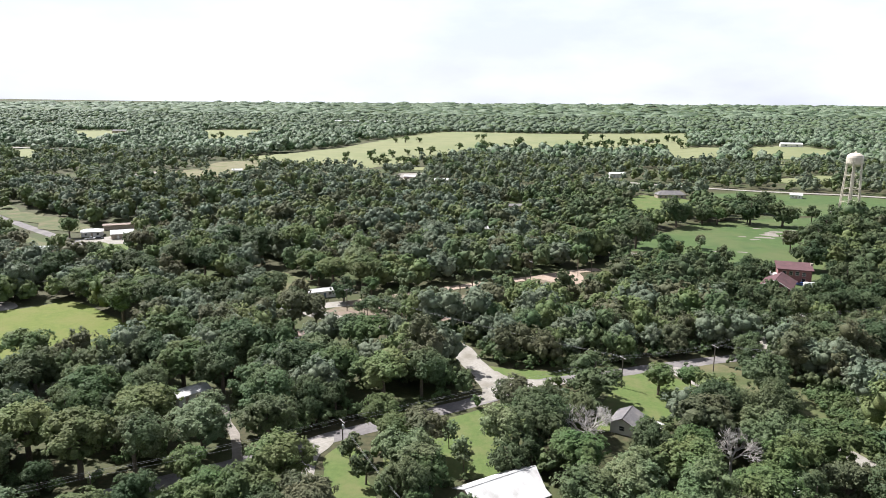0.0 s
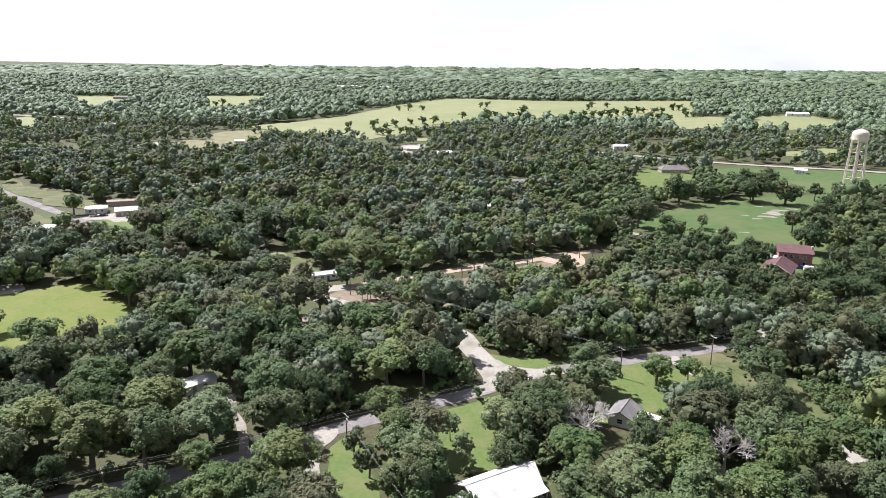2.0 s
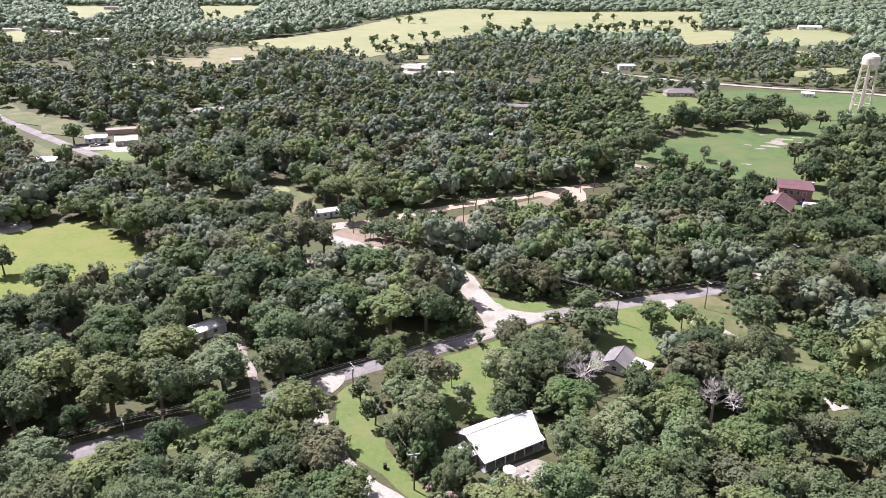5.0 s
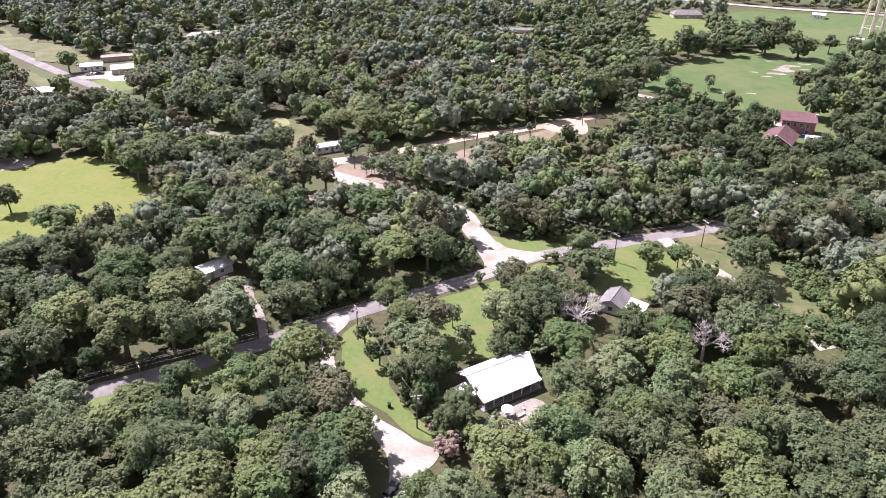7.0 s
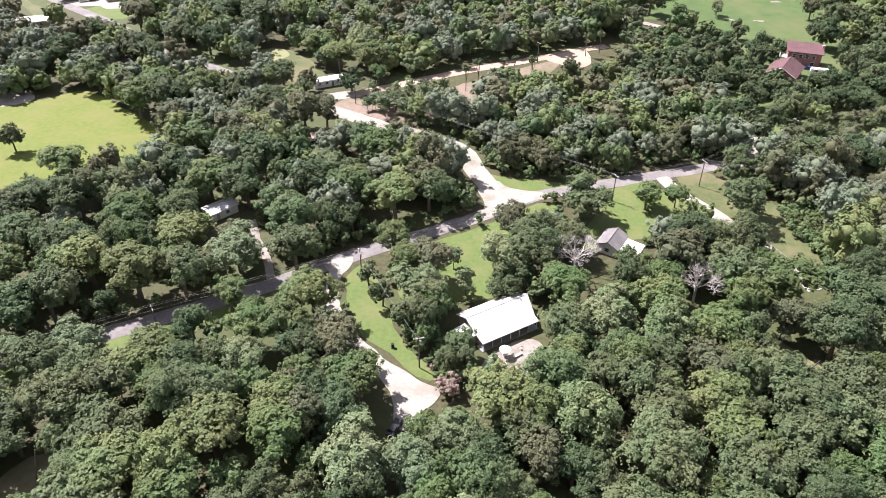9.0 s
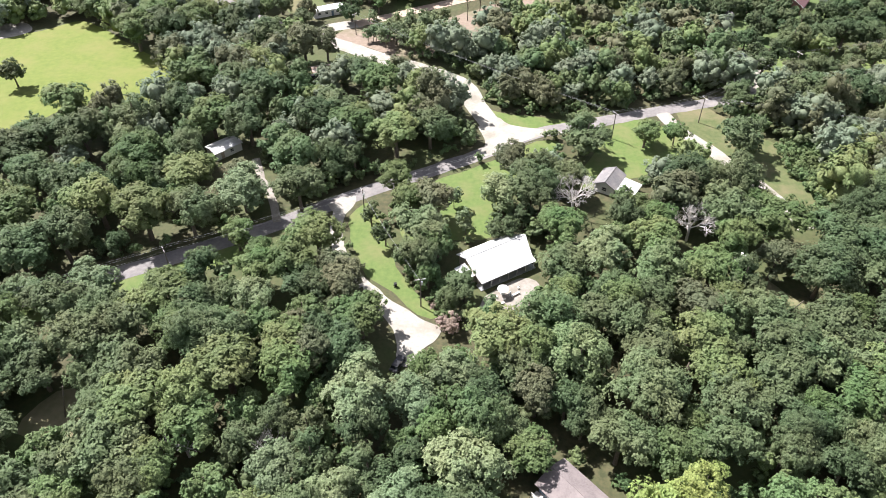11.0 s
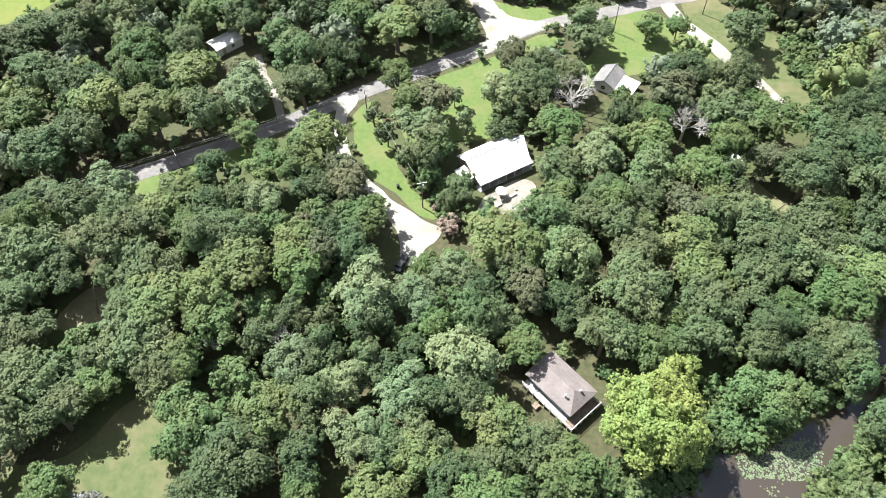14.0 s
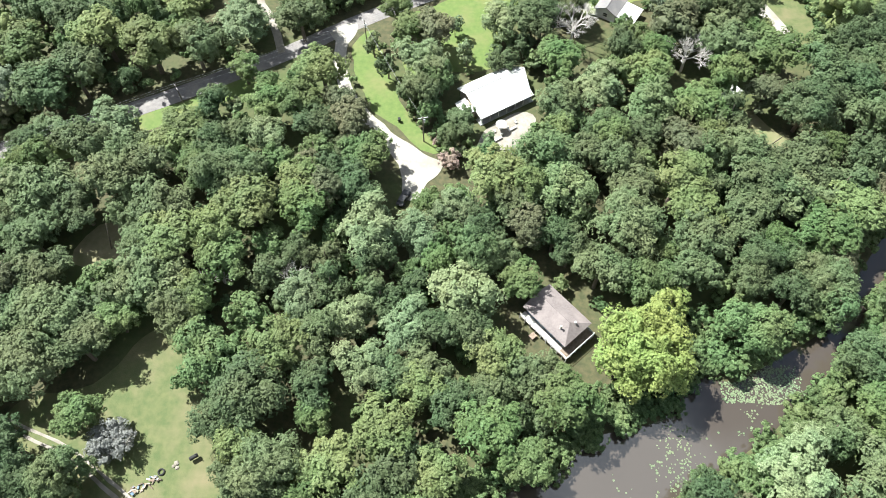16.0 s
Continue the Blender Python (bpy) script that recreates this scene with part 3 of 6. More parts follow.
def tree_kind(name, leaf, lobes, cards, size, radius, low, top, label, category="tree", group="trees of the wood", trunk_r=None, spread=1.0, tuft=1.0):
    """A tree with its trunk and crown; it stands off the plan's edge as the pattern for its copies and is moved to its own place."""
    V, F, c = crown_shape(lobes, cards, size, radius, low, top, spread, tuft=tuft)
    ob = tagged(new(name), label, category, group)
    t = new("trunk", trunk_mesh("trunk", top, [Vector(p) for p in c[1:6]], trunk_r or 0.035 * top))
    t.parent = ob
    k = new("crown", mesh_of("crown", V.tolist(), F, M[leaf]))
    k.parent = ob
    return ob


def stand(ob, x, y, s=1.0, turn=0.0, tall=0.0, first={}):
    """Put the pattern itself at its first place, copies at all later ones."""
    m = pose(x, y, 0, 0, 0, turn) @ Matrix.Diagonal((s, s, (tall or s) * random.uniform(0.92, 1.1), 1))
    if ob.name not in first:
        first[ob.name] = ob
        ob.matrix_basis = m
        return ob
    m2 = m.copy()
    c = copy_thing(ob, m2)
    c.matrix_basis = m2
    return c

# houses that peep out of the woods: place, turn, size, roof, wall
OUTLYING = (
        (-229, 612, 10, 14, 9, 3, "white_metal", "tan_wall", "pale blue-white roof among distant trees"),
        (-302, 480, 12, 22, 8, 2.8, "white_metal", "tan_wall", "long white roof among distant trees"), (-258, 434, 40, 6, 5, 2.6, "white_metal", "white_wall", "tiny white shed at the wood's edge"),
        (-66, 397, 15, 12, 8, 2.8, "grey_shingle", "tan_wall", "grey roof sunk among dark trees"), (-12, 499, 5, 26, 7, 2.8, "grey_shingle", "tan_wall", "long low grey building in the woods"),
        (214, 592, -20, 9, 7, 3, "white_metal", "white_wall", "white shed by the highway"), (211, 507, -10, 8, 4, 2.4, "white_metal", "white_wall", "low white building at the water tower's foot"),
        (88, 725, 10, 16, 9, 4, "white_metal", "white_wall", "white house above the treetops"), (-302, 701, 20, 10, 8, 3, "white_metal", "white_wall", "white speck of a roof in the woods"),
        (-112, 674, 0, 16, 8, 3, "white_metal", "tan_wall", "pale roof beside a small clearing"), (-81, 649, 20, 14, 8, 3, "white_metal", "white_wall", "pale roof in the woods"),
        (-23, 408, 10, 8, 6, 2.7, "white_metal", "white_wall", "small white roof in dark woods"), (-532, 838, 15, 24, 12, 4, "white_metal", "white_wall", "white farm building far off"),
        (438, 1264, -10, 34, 14, 5, "white_metal", "white_wall", "long white barn by a far field"), (377, 1287, 0, 20, 12, 5, "white_metal", "tan_wall", "pale barn far off"), (216, 1334, 0, 14, 10, 4, "grey_shingle", "tan_wall", "hay barn in the far field"),
        (780, 2480, -10, 44, 18, 6, "white_metal", "white_wall", "large pale building near the horizon"), (-880, 1445, 10, 40, 15, 5, "grey_shingle", "tan_wall", "long farm building far off"), (-1500, 2270, 10, 60, 25, 7, "white_metal", "white_wall", "pale building near the horizon"),
        (-525, 2150, 0, 26, 16, 7, "white_metal", "white_wall", "white house of a far settlement"), (-490, 2180, 20, 26, 16, 7, "white_metal", "white_wall", "white house of a far settlement"), (-560, 2200, -15, 26, 16, 7, "white_metal", "white_wall", "white house of a far settlement"), (-455, 2140, 10, 26, 16, 7, "white_metal", "white_wall", "white house of a far settlement"), (-600, 2170, 10, 26, 16, 7, "white_metal", "white_wall", "white house of a far settlement"), (-420, 2190, 0, 26, 16, 7, "white_metal", "white_wall", "white house of a far settlement"))


KINDS = [
    tree_kind("oak_tree", "oak", 20, 2300, 0.42, 4.4, 0.9, 10.0, "spreading oak with a dense dark green crown"),
    tree_kind("live_oak_tree", "oak", 26, 2600, 0.43, 5.0, 0.8, 10.5, "broad live oak with a lobed dark green crown"),
    tree_kind("elm_tree", "elm", 18, 2100, 0.42, 3.9, 1.0, 10.5, "leafy elm with a mid-green crown"),
    tree_kind("ash_tree", "ash", 20, 2300, 0.42, 4.3, 0.6, 9.5, "rounded ash with a fresh green crown"),
    tree_kind("hackberry_tree", "brush", 15, 1600, 0.44, 3.5, 0.3, 8.0, "low bushy hackberry in full leaf"),
    tree_kind("post_oak_tree", "olive", 18, 1500, 0.45, 3.8, 1.2, 9.0, "thinning post oak with olive-brown leaves"),
    tree_kind("pecan_tree", "pecan", 26, 2400, 0.44, 4.6, 1.0, 11.5, "tall pecan with pale grey-green leaves"),
    tree_kind("blackjack_oak_tree", "oak", 17, 1800, 0.42, 3.7, 0.3, 8.5, "compact blackjack oak with a dark crown"),
]
WEIGHTS = [0.26, 0.18, 0.18, 0.09, 0.12, 0.04, 0.02, 0.11]
fresh = tree_kind("mulberry_tree", "brush", 24, 2400, 0.5, 5.0, 0.8, 9.5, "rounded tree with fresh bluish green leaves", group="fresh green trees")
HEIGHT = {"oak_tree": 10.0, "live_oak_tree": 10.5, "elm_tree": 10.5, "ash_tree": 9.5, "hackberry_tree": 8.0, "post_oak_tree": 9.0, "pecan_tree": 11.5, "blackjack_oak_tree": 8.5, "mulberry_tree": 9.5}
RADIUS = {"oak_tree": 4.4, "live_oak_tree": 5.0, "elm_tree": 3.9, "ash_tree": 4.3, "hackberry_tree": 3.5, "post_oak_tree": 3.8, "pecan_tree": 4.6, "blackjack_oak_tree": 3.7, "mulberry_tree": 5.0}

# the crowns that can be told apart, each in its own place: x, y, size
TREES_BY_THE_POND = {"ash_tree": ((36.0, 119.6, 1.59), (67.4, 47.5, 1.3),), "blackjack_oak_tree": ((66.8, 98.3, 1.94), (76.5, 103.3, 1.73),), "elm_tree": ((40.5, 98.8, 1.76), (44.7, 92.0, 1.61), (70.0, 90.2, 1.81), (75.2, 50.5, 1.42), (77.8, 95.9, 1.81),), "hackberry_tree": ((52.6, 36.0, 1.2),), "live_oak_tree": ((30.1, 85.1, 1.44),), "mulberry_tree": ((34.7, 73.8, 1.07), (55.2, 66.8, 1.23),), "oak_tree": ((32.1, 93.6, 1.41), (32.3, 112.4, 1.27), (42.7, 75.8, 1.24), (46.1, 86.0, 1.45), (54.9, 109.1, 1.42), (56.2, 91.3, 1.56), (58.7, 101.0, 1.64), (62.9, 75.2, 1.13), (70.4, 107.6, 1.64), (71.9, 39.3, 1.58),), "pecan_tree": ((59.7, 38.8, 1.57),), "post_oak_tree": ((41.9, 110.2, 1.68),)}
TREES_ROUND_THE_CABIN = {"blackjack_oak_tree": ((-19.6, 63.7, 1.27),), "elm_tree": ((-21.2, 28.1, 1.57), (-14.1, 36.5, 1.63), (-8.3, 44.9, 1.34), (-2.5, 30.1, 1.3), (4.3, 53.0, 1.42), (5.8, 37.7, 1.72), (8.5, 71.1, 1.22), (12.5, 33.6, 1.21), (19.1, 45.8, 1.61),), "oak_tree": ((-11.4, 29.4, 1.38), (-7.4, 56.1, 1.13), (-7.2, 49.9, 1.11), (-2.3, 81.5, 1.22), (-2.1, 42.6, 1.09), (12.5, 51.5, 1.21), (24.3, 74.4, 1.36),), "pecan_tree": ((-20.2, 48.2, 1.21), (-14.0, 78.5, 1.16), (-12.8, 57.9, 1.18), (-7.7, 86.0, 1.04), (-2.3, 65.4, 1.39),)}
TREES_BY_THE_CLEARING = {"ash_tree": ((-68.8, 20.8, 1.22),), "blackjack_oak_tree": ((-74.1, 54.2, 1.52),), "elm_tree": ((-70.8, 51.3, 1.18), (-70.5, 32.3, 1.2), (-37.0, 49.5, 1.57), (-26.8, 37.2, 0.98),), "hackberry_tree": ((-77.5, 58.7, 1.22), (-53.5, 41.8, 0.72), (-45.9, 56.3, 1.31),), "live_oak_tree": ((-83.4, 39.1, 1.41), (-39.4, 38.9, 1.44), (-32.6, 26.7, 1.25),), "mulberry_tree": ((-48.7, 46.4, 1.42),), "oak_tree": ((-93.5, 65.7, 1.45), (-89.6, 60.5, 1.3), (-84.3, 48.9, 1.64), (-80.0, 24.6, 1.14), (-77.7, 19.0, 1.02), (-74.9, 44.5, 1.36), (-65.6, 61.6, 1.64), (-39.5, 24.0, 1.01), (-27.7, 42.9, 1.12),), "pecan_tree": ((-35.3, 60.3, 1.13), (-24.5, 58.0, 1.01),)}
TREES_BESIDE_THE_DRIVE = {"elm_tree": ((-57.9, 118.8, 0.77), (-55.6, 109.6, 1.34), (-52.3, 66.5, 1.52), (-51.0, 80.2, 1.85), (-47.6, 111.1, 1.46), (-43.8, 120.4, 1.68), (-42.1, 88.5, 1.47), (-38.9, 80.5, 1.54), (-28.6, 97.9, 1.61),), "hackberry_tree": ((-58.4, 94.1, 1.13), (-45.6, 73.6, 1.17),), "oak_tree": ((-60.3, 101.0, 0.98), (-41.9, 104.2, 1.26), (-28.2, 88.9, 1.28),), "pecan_tree": ((-52.6, 100.7, 1.07), (-24.2, 78.4, 1.47),), "post_oak_tree": ((-38.5, 112.5, 1.21), (-33.6, 106.0, 1.51),)}
TREES_SOUTH_OF_THE_ROAD = {"elm_tree": ((-73.6, 93.1, 1.46), (-72.9, 99.5, 1.59), (-65.6, 88.7, 1.41), (-63.9, 69.9, 1.85),), "oak_tree": ((-111.7, 106.4, 1.64), (-107.7, 90.9, 1.08), (-96.8, 78.6, 1.64), (-93.7, 90.6, 1.48), (-87.7, 75.4, 1.37), (-84.8, 85.1, 1.54), (-76.5, 86.7, 1.4), (-69.9, 79.6, 1.51),), "pecan_tree": ((-104.0, 96.5, 0.91), (-89.4, 99.6, 1.31),)}
TREES_ROUND_THE_HOUSES = {"ash_tree": ((10.5, 104.1, 1.64), (16.2, 90.8, 1.67),), "blackjack_oak_tree": ((-1.2, 133.6, 1.12), (19.6, 174.9, 1.95), (63.9, 180.6, 1.95),), "elm_tree": ((-33.9, 166.8, 1.85), (-30.7, 147.6, 1.22), (-25.2, 140.4, 1.18), (-0.1, 94.6, 1.85), (13.2, 132.5, 1.6), (35.0, 131.1, 1.54), (37.2, 181.6, 1.05), (46.6, 121.4, 1.65), (65.1, 141.6, 1.85),), "hackberry_tree": ((18.4, 117.0, 1.01), (25.3, 130.6, 1.41), (31.3, 147.0, 1.31),), "live_oak_tree": ((5.2, 146.5, 1.44), (71.1, 123.9, 1.44),), "oak_tree": ((-25.0, 172.1, 1.48), (-8.0, 111.8, 0.92), (13.1, 119.8, 1.35), (20.8, 102.8, 1.44), (54.4, 145.1, 1.64), (75.3, 136.3, 1.64), (79.3, 202.7, 1.3), (82.0, 132.5, 1.64), (85.4, 121.5, 1.64),), "pecan_tree": ((-21.1, 128.4, 1.35), (-2.7, 145.6, 1.13), (23.1, 125.7, 1.33),), "post_oak_tree": ((-19.8, 139.9, 1.57), (-0.7, 158.8, 1.45), (41.3, 148.4, 1.89), (62.1, 128.7, 1.32),)}
TREES_NORTH_OF_THE_ROAD = {"ash_tree": ((-59.6, 152.3, 1.67),), "blackjack_oak_tree": ((-110.9, 165.4, 1.95),), "elm_tree": ((-137.5, 219.6, 1.85), (-132.7, 166.9, 1.85), (-119.0, 118.4, 1.8), (-101.3, 144.4, 1.85), (-101.0, 124.7, 1.85), (-89.3, 168.8, 1.78), (-87.9, 122.1, 1.85), (-83.1, 140.6, 1.85), (-64.6, 121.4, 1.01), (-45.7, 168.6, 1.85), (-44.6, 194.0, 1.85),), "hackberry_tree": ((-103.6, 192.6, 2.06), (-87.3, 133.3, 1.06),), "oak_tree": ((-138.2, 145.8, 1.64), (-130.2, 151.0, 1.64), (-126.9, 223.9, 1.64), (-124.3, 133.1, 1.64), (-120.0, 152.5, 1.64), (-110.9, 131.2, 1.54), (-103.4, 111.6, 1.64), (-100.2, 173.6, 1.56), (-91.4, 224.9, 1.64), (-88.8, 191.2, 1.64), (-78.3, 185.8, 1.64), (-77.4, 124.7, 1.52), (-77.1, 166.5, 1.64), (-59.0, 173.4, 1.53), (-53.8, 138.1, 1.53), (-53.8, 180.1, 1.56), (-51.3, 200.0, 1.64), (67.8, 206.3, 1.13), (88.2, 208.6, 1.64), (93.8, 222.5, 1.37), (102.8, 207.4, 1.64),), "pecan_tree": ((-112.7, 158.3, 1.08), (-68.1, 136.2, 1.57),), "post_oak_tree": ((-76.3, 219.7, 1.75), (-68.8, 221.2, 1.44),)}
TREES_BY_THE_BEND = {"ash_tree": ((-165.8, 241.8, 1.67),), "blackjack_oak_tree": ((-68.1, 254.5, 1.3),), "elm_tree": ((-250.9, 354.2, 1.42), (-136.7, 236.9, 1.85), (-118.9, 230.7, 1.85), (-104.1, 312.4, 2.46), (-101.0, 249.2, 1.14), (-90.6, 285.3, 1.85), (-77.8, 274.4, 1.85), (-65.2, 273.5, 1.85), (-59.4, 263.8, 1.03),), "oak_tree": ((-195.5, 247.2, 1.64), (-195.5, 289.5, 1.64), (-188.3, 258.8, 1.64), (-163.5, 270.1, 1.64), (-155.9, 263.8, 1.64), (-150.6, 288.0, 1.64), (-139.1, 285.7, 1.64), (-138.5, 316.4, 2.18), (-122.1, 309.6, 2.18), (-116.6, 268.5, 1.31), (-105.1, 232.8, 1.64), (-96.8, 257.4, 1.34), (-84.6, 276.4, 0.97), (-83.8, 246.0, 0.89), (57.9, 373.4, 1.93),), "pecan_tree": ((-72.4, 292.1, 1.57),), "post_oak_tree": ((-184.0, 311.1, 2.0),)}
TREES_ROUND_THE_PASTURE = {"blackjack_oak_tree": ((72.3, 355.1, 1.58), (72.4, 277.5, 1.4), (74.2, 298.7, 1.36), (77.1, 320.7, 1.16), (80.3, 232.1, 1.66), (83.8, 261.5, 1.35), (86.4, 292.1, 1.48), (86.4, 324.3, 1.18), (92.0, 442.8, 2.59), (93.1, 250.1, 1.43), (94.8, 340.5, 1.16), (96.2, 318.7, 1.09), (98.5, 263.0, 1.12), (103.8, 330.1, 1.06), (109.8, 454.8, 1.71), (111.3, 241.3, 1.01), (116.2, 278.4, 1.46), (120.8, 244.9, 1.1), (129.4, 293.1, 1.69), (129.6, 333.1, 2.18), (131.9, 279.6, 1.77), (135.4, 318.9, 1.06), (139.9, 458.2, 2.59), (143.6, 363.0, 2.53), (143.7, 311.9, 1.8), (144.1, 505.6, 2.25), (158.1, 453.7, 2.58), (160.0, 504.7, 2.49), (162.3, 401.6, 2.43), (176.5, 395.8, 2.59), (192.4, 449.2, 2.59),), "elm_tree": ((119.2, 455.1, 1.44),), "oak_tree": ((77.3, 249.5, 0.89), (103.8, 254.6, 1.13), (112.1, 255.6, 1.3), (122.8, 258.5, 1.33),), "post_oak_tree": ((91.4, 378.4, 0.82), (136.9, 376.9, 1.44),)}
PLACED = [(kind, x, y, s) for area in (TREES_BY_THE_POND, TREES_ROUND_THE_CABIN, TREES_BY_THE_CLEARING, TREES_BESIDE_THE_DRIVE, TREES_SOUTH_OF_THE_ROAD, TREES_ROUND_THE_HOUSES, TREES_NORTH_OF_THE_ROAD, TREES_BY_THE_BEND, TREES_ROUND_THE_PASTURE) for kind, spots in area.items() for x, y, s in spots]

# places that stay free of wild trees: radius in metres round a point
KEEP_FREE = [(31, 50, 7), (46, 66, 7), (-19, 106, 4.5), (-22.5, 104, 3), (74, 229, 7), (70, 234, 6), (-88, 168, 6), (-124, 262, 7), (-135, 268, 6), (-146, 275, 6), (-2, 123, 13), (16.5, 64, 7.6), (21, 59, 5), (9, 60, 5), (28, 161, 9), (112, 308, 22), (-79, 260, 10), (-84, 162, 5.5), (2, 113, 7.5), (3, 108, 5), (77, 240, 9), (-81, 70, 6), (-79, 64, 4.5),
             (32, 59, 11), (-224, 362, 17), (-243, 366, 14), (-240, 384, 13), (-215, 345, 12), (58, 131, 5), (64, 123, 6), (68, 115, 5), (-68, 212, 6), (221, 516, 14), (112, 575, 14), (71, 550, 8), (-16, 98, 6), (-20, 94, 5.5), (-14, 91, 4.5),
             (26, 150, 6.5), (24, 143, 4.5), (-80.5, 155, 6), (-77, 149.5, 4), (61, 118, 5), (58, 112, 4), (56, 128, 4.5), (68, 236, 5), (-77, 251, 6), (14, 151, 4), (43, 143, 4), (44, 137, 3.5), (13, 145, 3.5), (-90, 78, 5), (-88, 66, 5), (-94, 74, 4), (12, 57, 5), (17.5, 55, 5.5), (24, 52, 4), (20.4, 56, 5), (16, 147, 5), (17, 141, 4), (45, 139, 5), (45, 132, 4), (-240, 312, 9), (-232, 302, 7), (-222, 292, 5), (19.5, 51, 7), (-49, 128, 5), (-56, 122, 4.5), (-10, 98, 6), (-8, 93, 4), (43.5, 136, 5.5), (52, 137, 5), (57, 140, 4.5), (60, 134, 5), (-24, 100, 5), (-28, 108, 4.5), (-33, 116, 4), (-26, 95, 4.5), (-15, 86, 5), (-20, 83, 4.5), (7.5, 71, 6.5), (11.5, 74, 5)]


for x, y, turn, L, W, h, roof, wall, label in OUTLYING:
    KEEP_FREE += [(x, y, L * 0.55 + 2), (x * 0.975, y * 0.975, L * 0.4 + 3), (x * 0.95, y * 0.95, L * 0.35 + 2)]


def free_of_trees(P, margin):
    ok = ~inside(P, WATER) & (line_distance(P, WATER + WATER[:1]) > margin * 0.3)
    for kind, poly in GRASS.values():
        ok &= ~inside(P, poly)
        ok &= line_distance(P, list(poly) + [poly[0]]) > margin * 0.35
        if kind == "meadow":
            ok &= ~inside(P * 1.03, poly) & ~inside(P * 1.055, poly)
        if min(y for x, y in poly) > 430:
            for k in (1.025, 1.05, 1.075):
                ok &= ~inside(P * k, poly)
    for name, line, width, mat in ROADS:
        ok &= line_distance(P, smooth_line(line, 6)) > width / 2 + margin * (0.25 if "drive" in name else 0.62)
        if name in ("road_pale", "road_pink", "road_side", "road_track_far"):
            ok &= line_distance(P, [(x, y - 5) for x, y in line]) > width / 2 + 2.5
        if name == "road_main":
            ok &= line_distance(P, [(x + 2, y - 7) for x, y in line if x < -35]) > 5.5
        if name == "road_pale":
            ok &= line_distance(P, [(x, y - 12) for x, y in line if x < -40]) > 6
        if name == "road_pink":
            for back in (13, 21, 29):
                ok &= line_distance(P, [(x + 1, y - back) for x, y in line if x > -40]) > 6
        if name == "road_left":
            ok &= line_distance(P, [(x, y - 8) for x, y in line if x < -200]) > width / 2 + 5
        if name in ("road_west_far", "road_highway"):
            ok &= line_distance(P, [(x * 0.96, y * 0.96) for x, y in line]) > 16
        if name == "road_side":
            ok &= line_distance(P, [(x, y - 10) for x, y in line]) > width / 2 + 2.5
        if name == "road_highway":
            ok &= line_distance(P, [(x, y - 14) for x, y in line]) > 12
    ok &= line_distance(P, TRACK_MEADOW) > 2
    for x, y, r in KEEP_FREE:
        ok &= np.hypot(P[:, 0] - x, P[:, 1] - y) > r
    return ok & clear_of_placed(P, margin * 0.45)


def clear_of_placed(P, margin):
    """Off the crowns that have places of their own."""
    ok = np.ones(len(P), bool)
    for kind, x, y, s in PLACED:
        ok &= np.hypot(P[:, 0] - x, P[:, 1] - y) > 0.74 * RADIUS[kind] * s + margin
    return ok


def scatter(x0, x1, y0, y1, step, jitter=0.38):
    xs, ys = np.meshgrid(np.arange(x0, x1, step), np.arange(y0, y1, step * 0.87))
    xs = xs + (np.arange(xs.shape[0]) % 2)[:, None] * step / 2
    P = np.stack([xs.ravel(), ys.ravel()], 1)
    return P + rng.uniform(-jitter, jitter, P.shape) * step


def in_view(P):
    return (P[:, 0] > -(P[:, 1] * 0.87 + 75)) & (P[:, 0] < P[:, 1] * 0.52 + 78)


NEAR_LIMIT = 235.0
P = scatter(-240, 210, 4, NEAR_LIMIT, 6.0)
P = P[in_view(P)]
P = P[free_of_trees(P, 4.0)]
single = (P[:, 1] < 158) & (P[:, 0] > -112) & (P[:, 0] < 100)
road_near = np.min([line_distance(P, line) for name, line, width, mat in ROADS[:5]], axis=0)
for (x, y), near_road in zip(P[single], road_near[single]):
    i = int(rng.choice(len(KINDS), p=WEIGHTS))
    fit_in = min(1.0, 0.62 + near_road / 48)
    size = fit_in * float(rng.uniform(0.8, 1.2)) * (1 + 0.25 * noise.noise((x * 0.03, y * 0.03, 1)))
    stand(KINDS[i], x, y, size, float(rng.uniform(0, 360)), size * 1.15)
for k, (kind, x, y, s) in enumerate(PLACED):
    ob = fresh if kind == "mulberry_tree" else KINDS[list(HEIGHT).index(kind)]
    stand(ob, x, y, s, k * 137.5, (1.75 * RADIUS[kind] * s + 2.2) / HEIGHT[kind])
P_BACK = scatter(-240, 210, 4, NEAR_LIMIT, 7.6)
P_BACK = P_BACK[in_view(P_BACK) & ~((P_BACK[:, 1] < 158) & (P_BACK[:, 0] > -112) & (P_BACK[:, 0] < 100))]
P_BACK = P_BACK[free_of_trees(P_BACK, 4.0)]


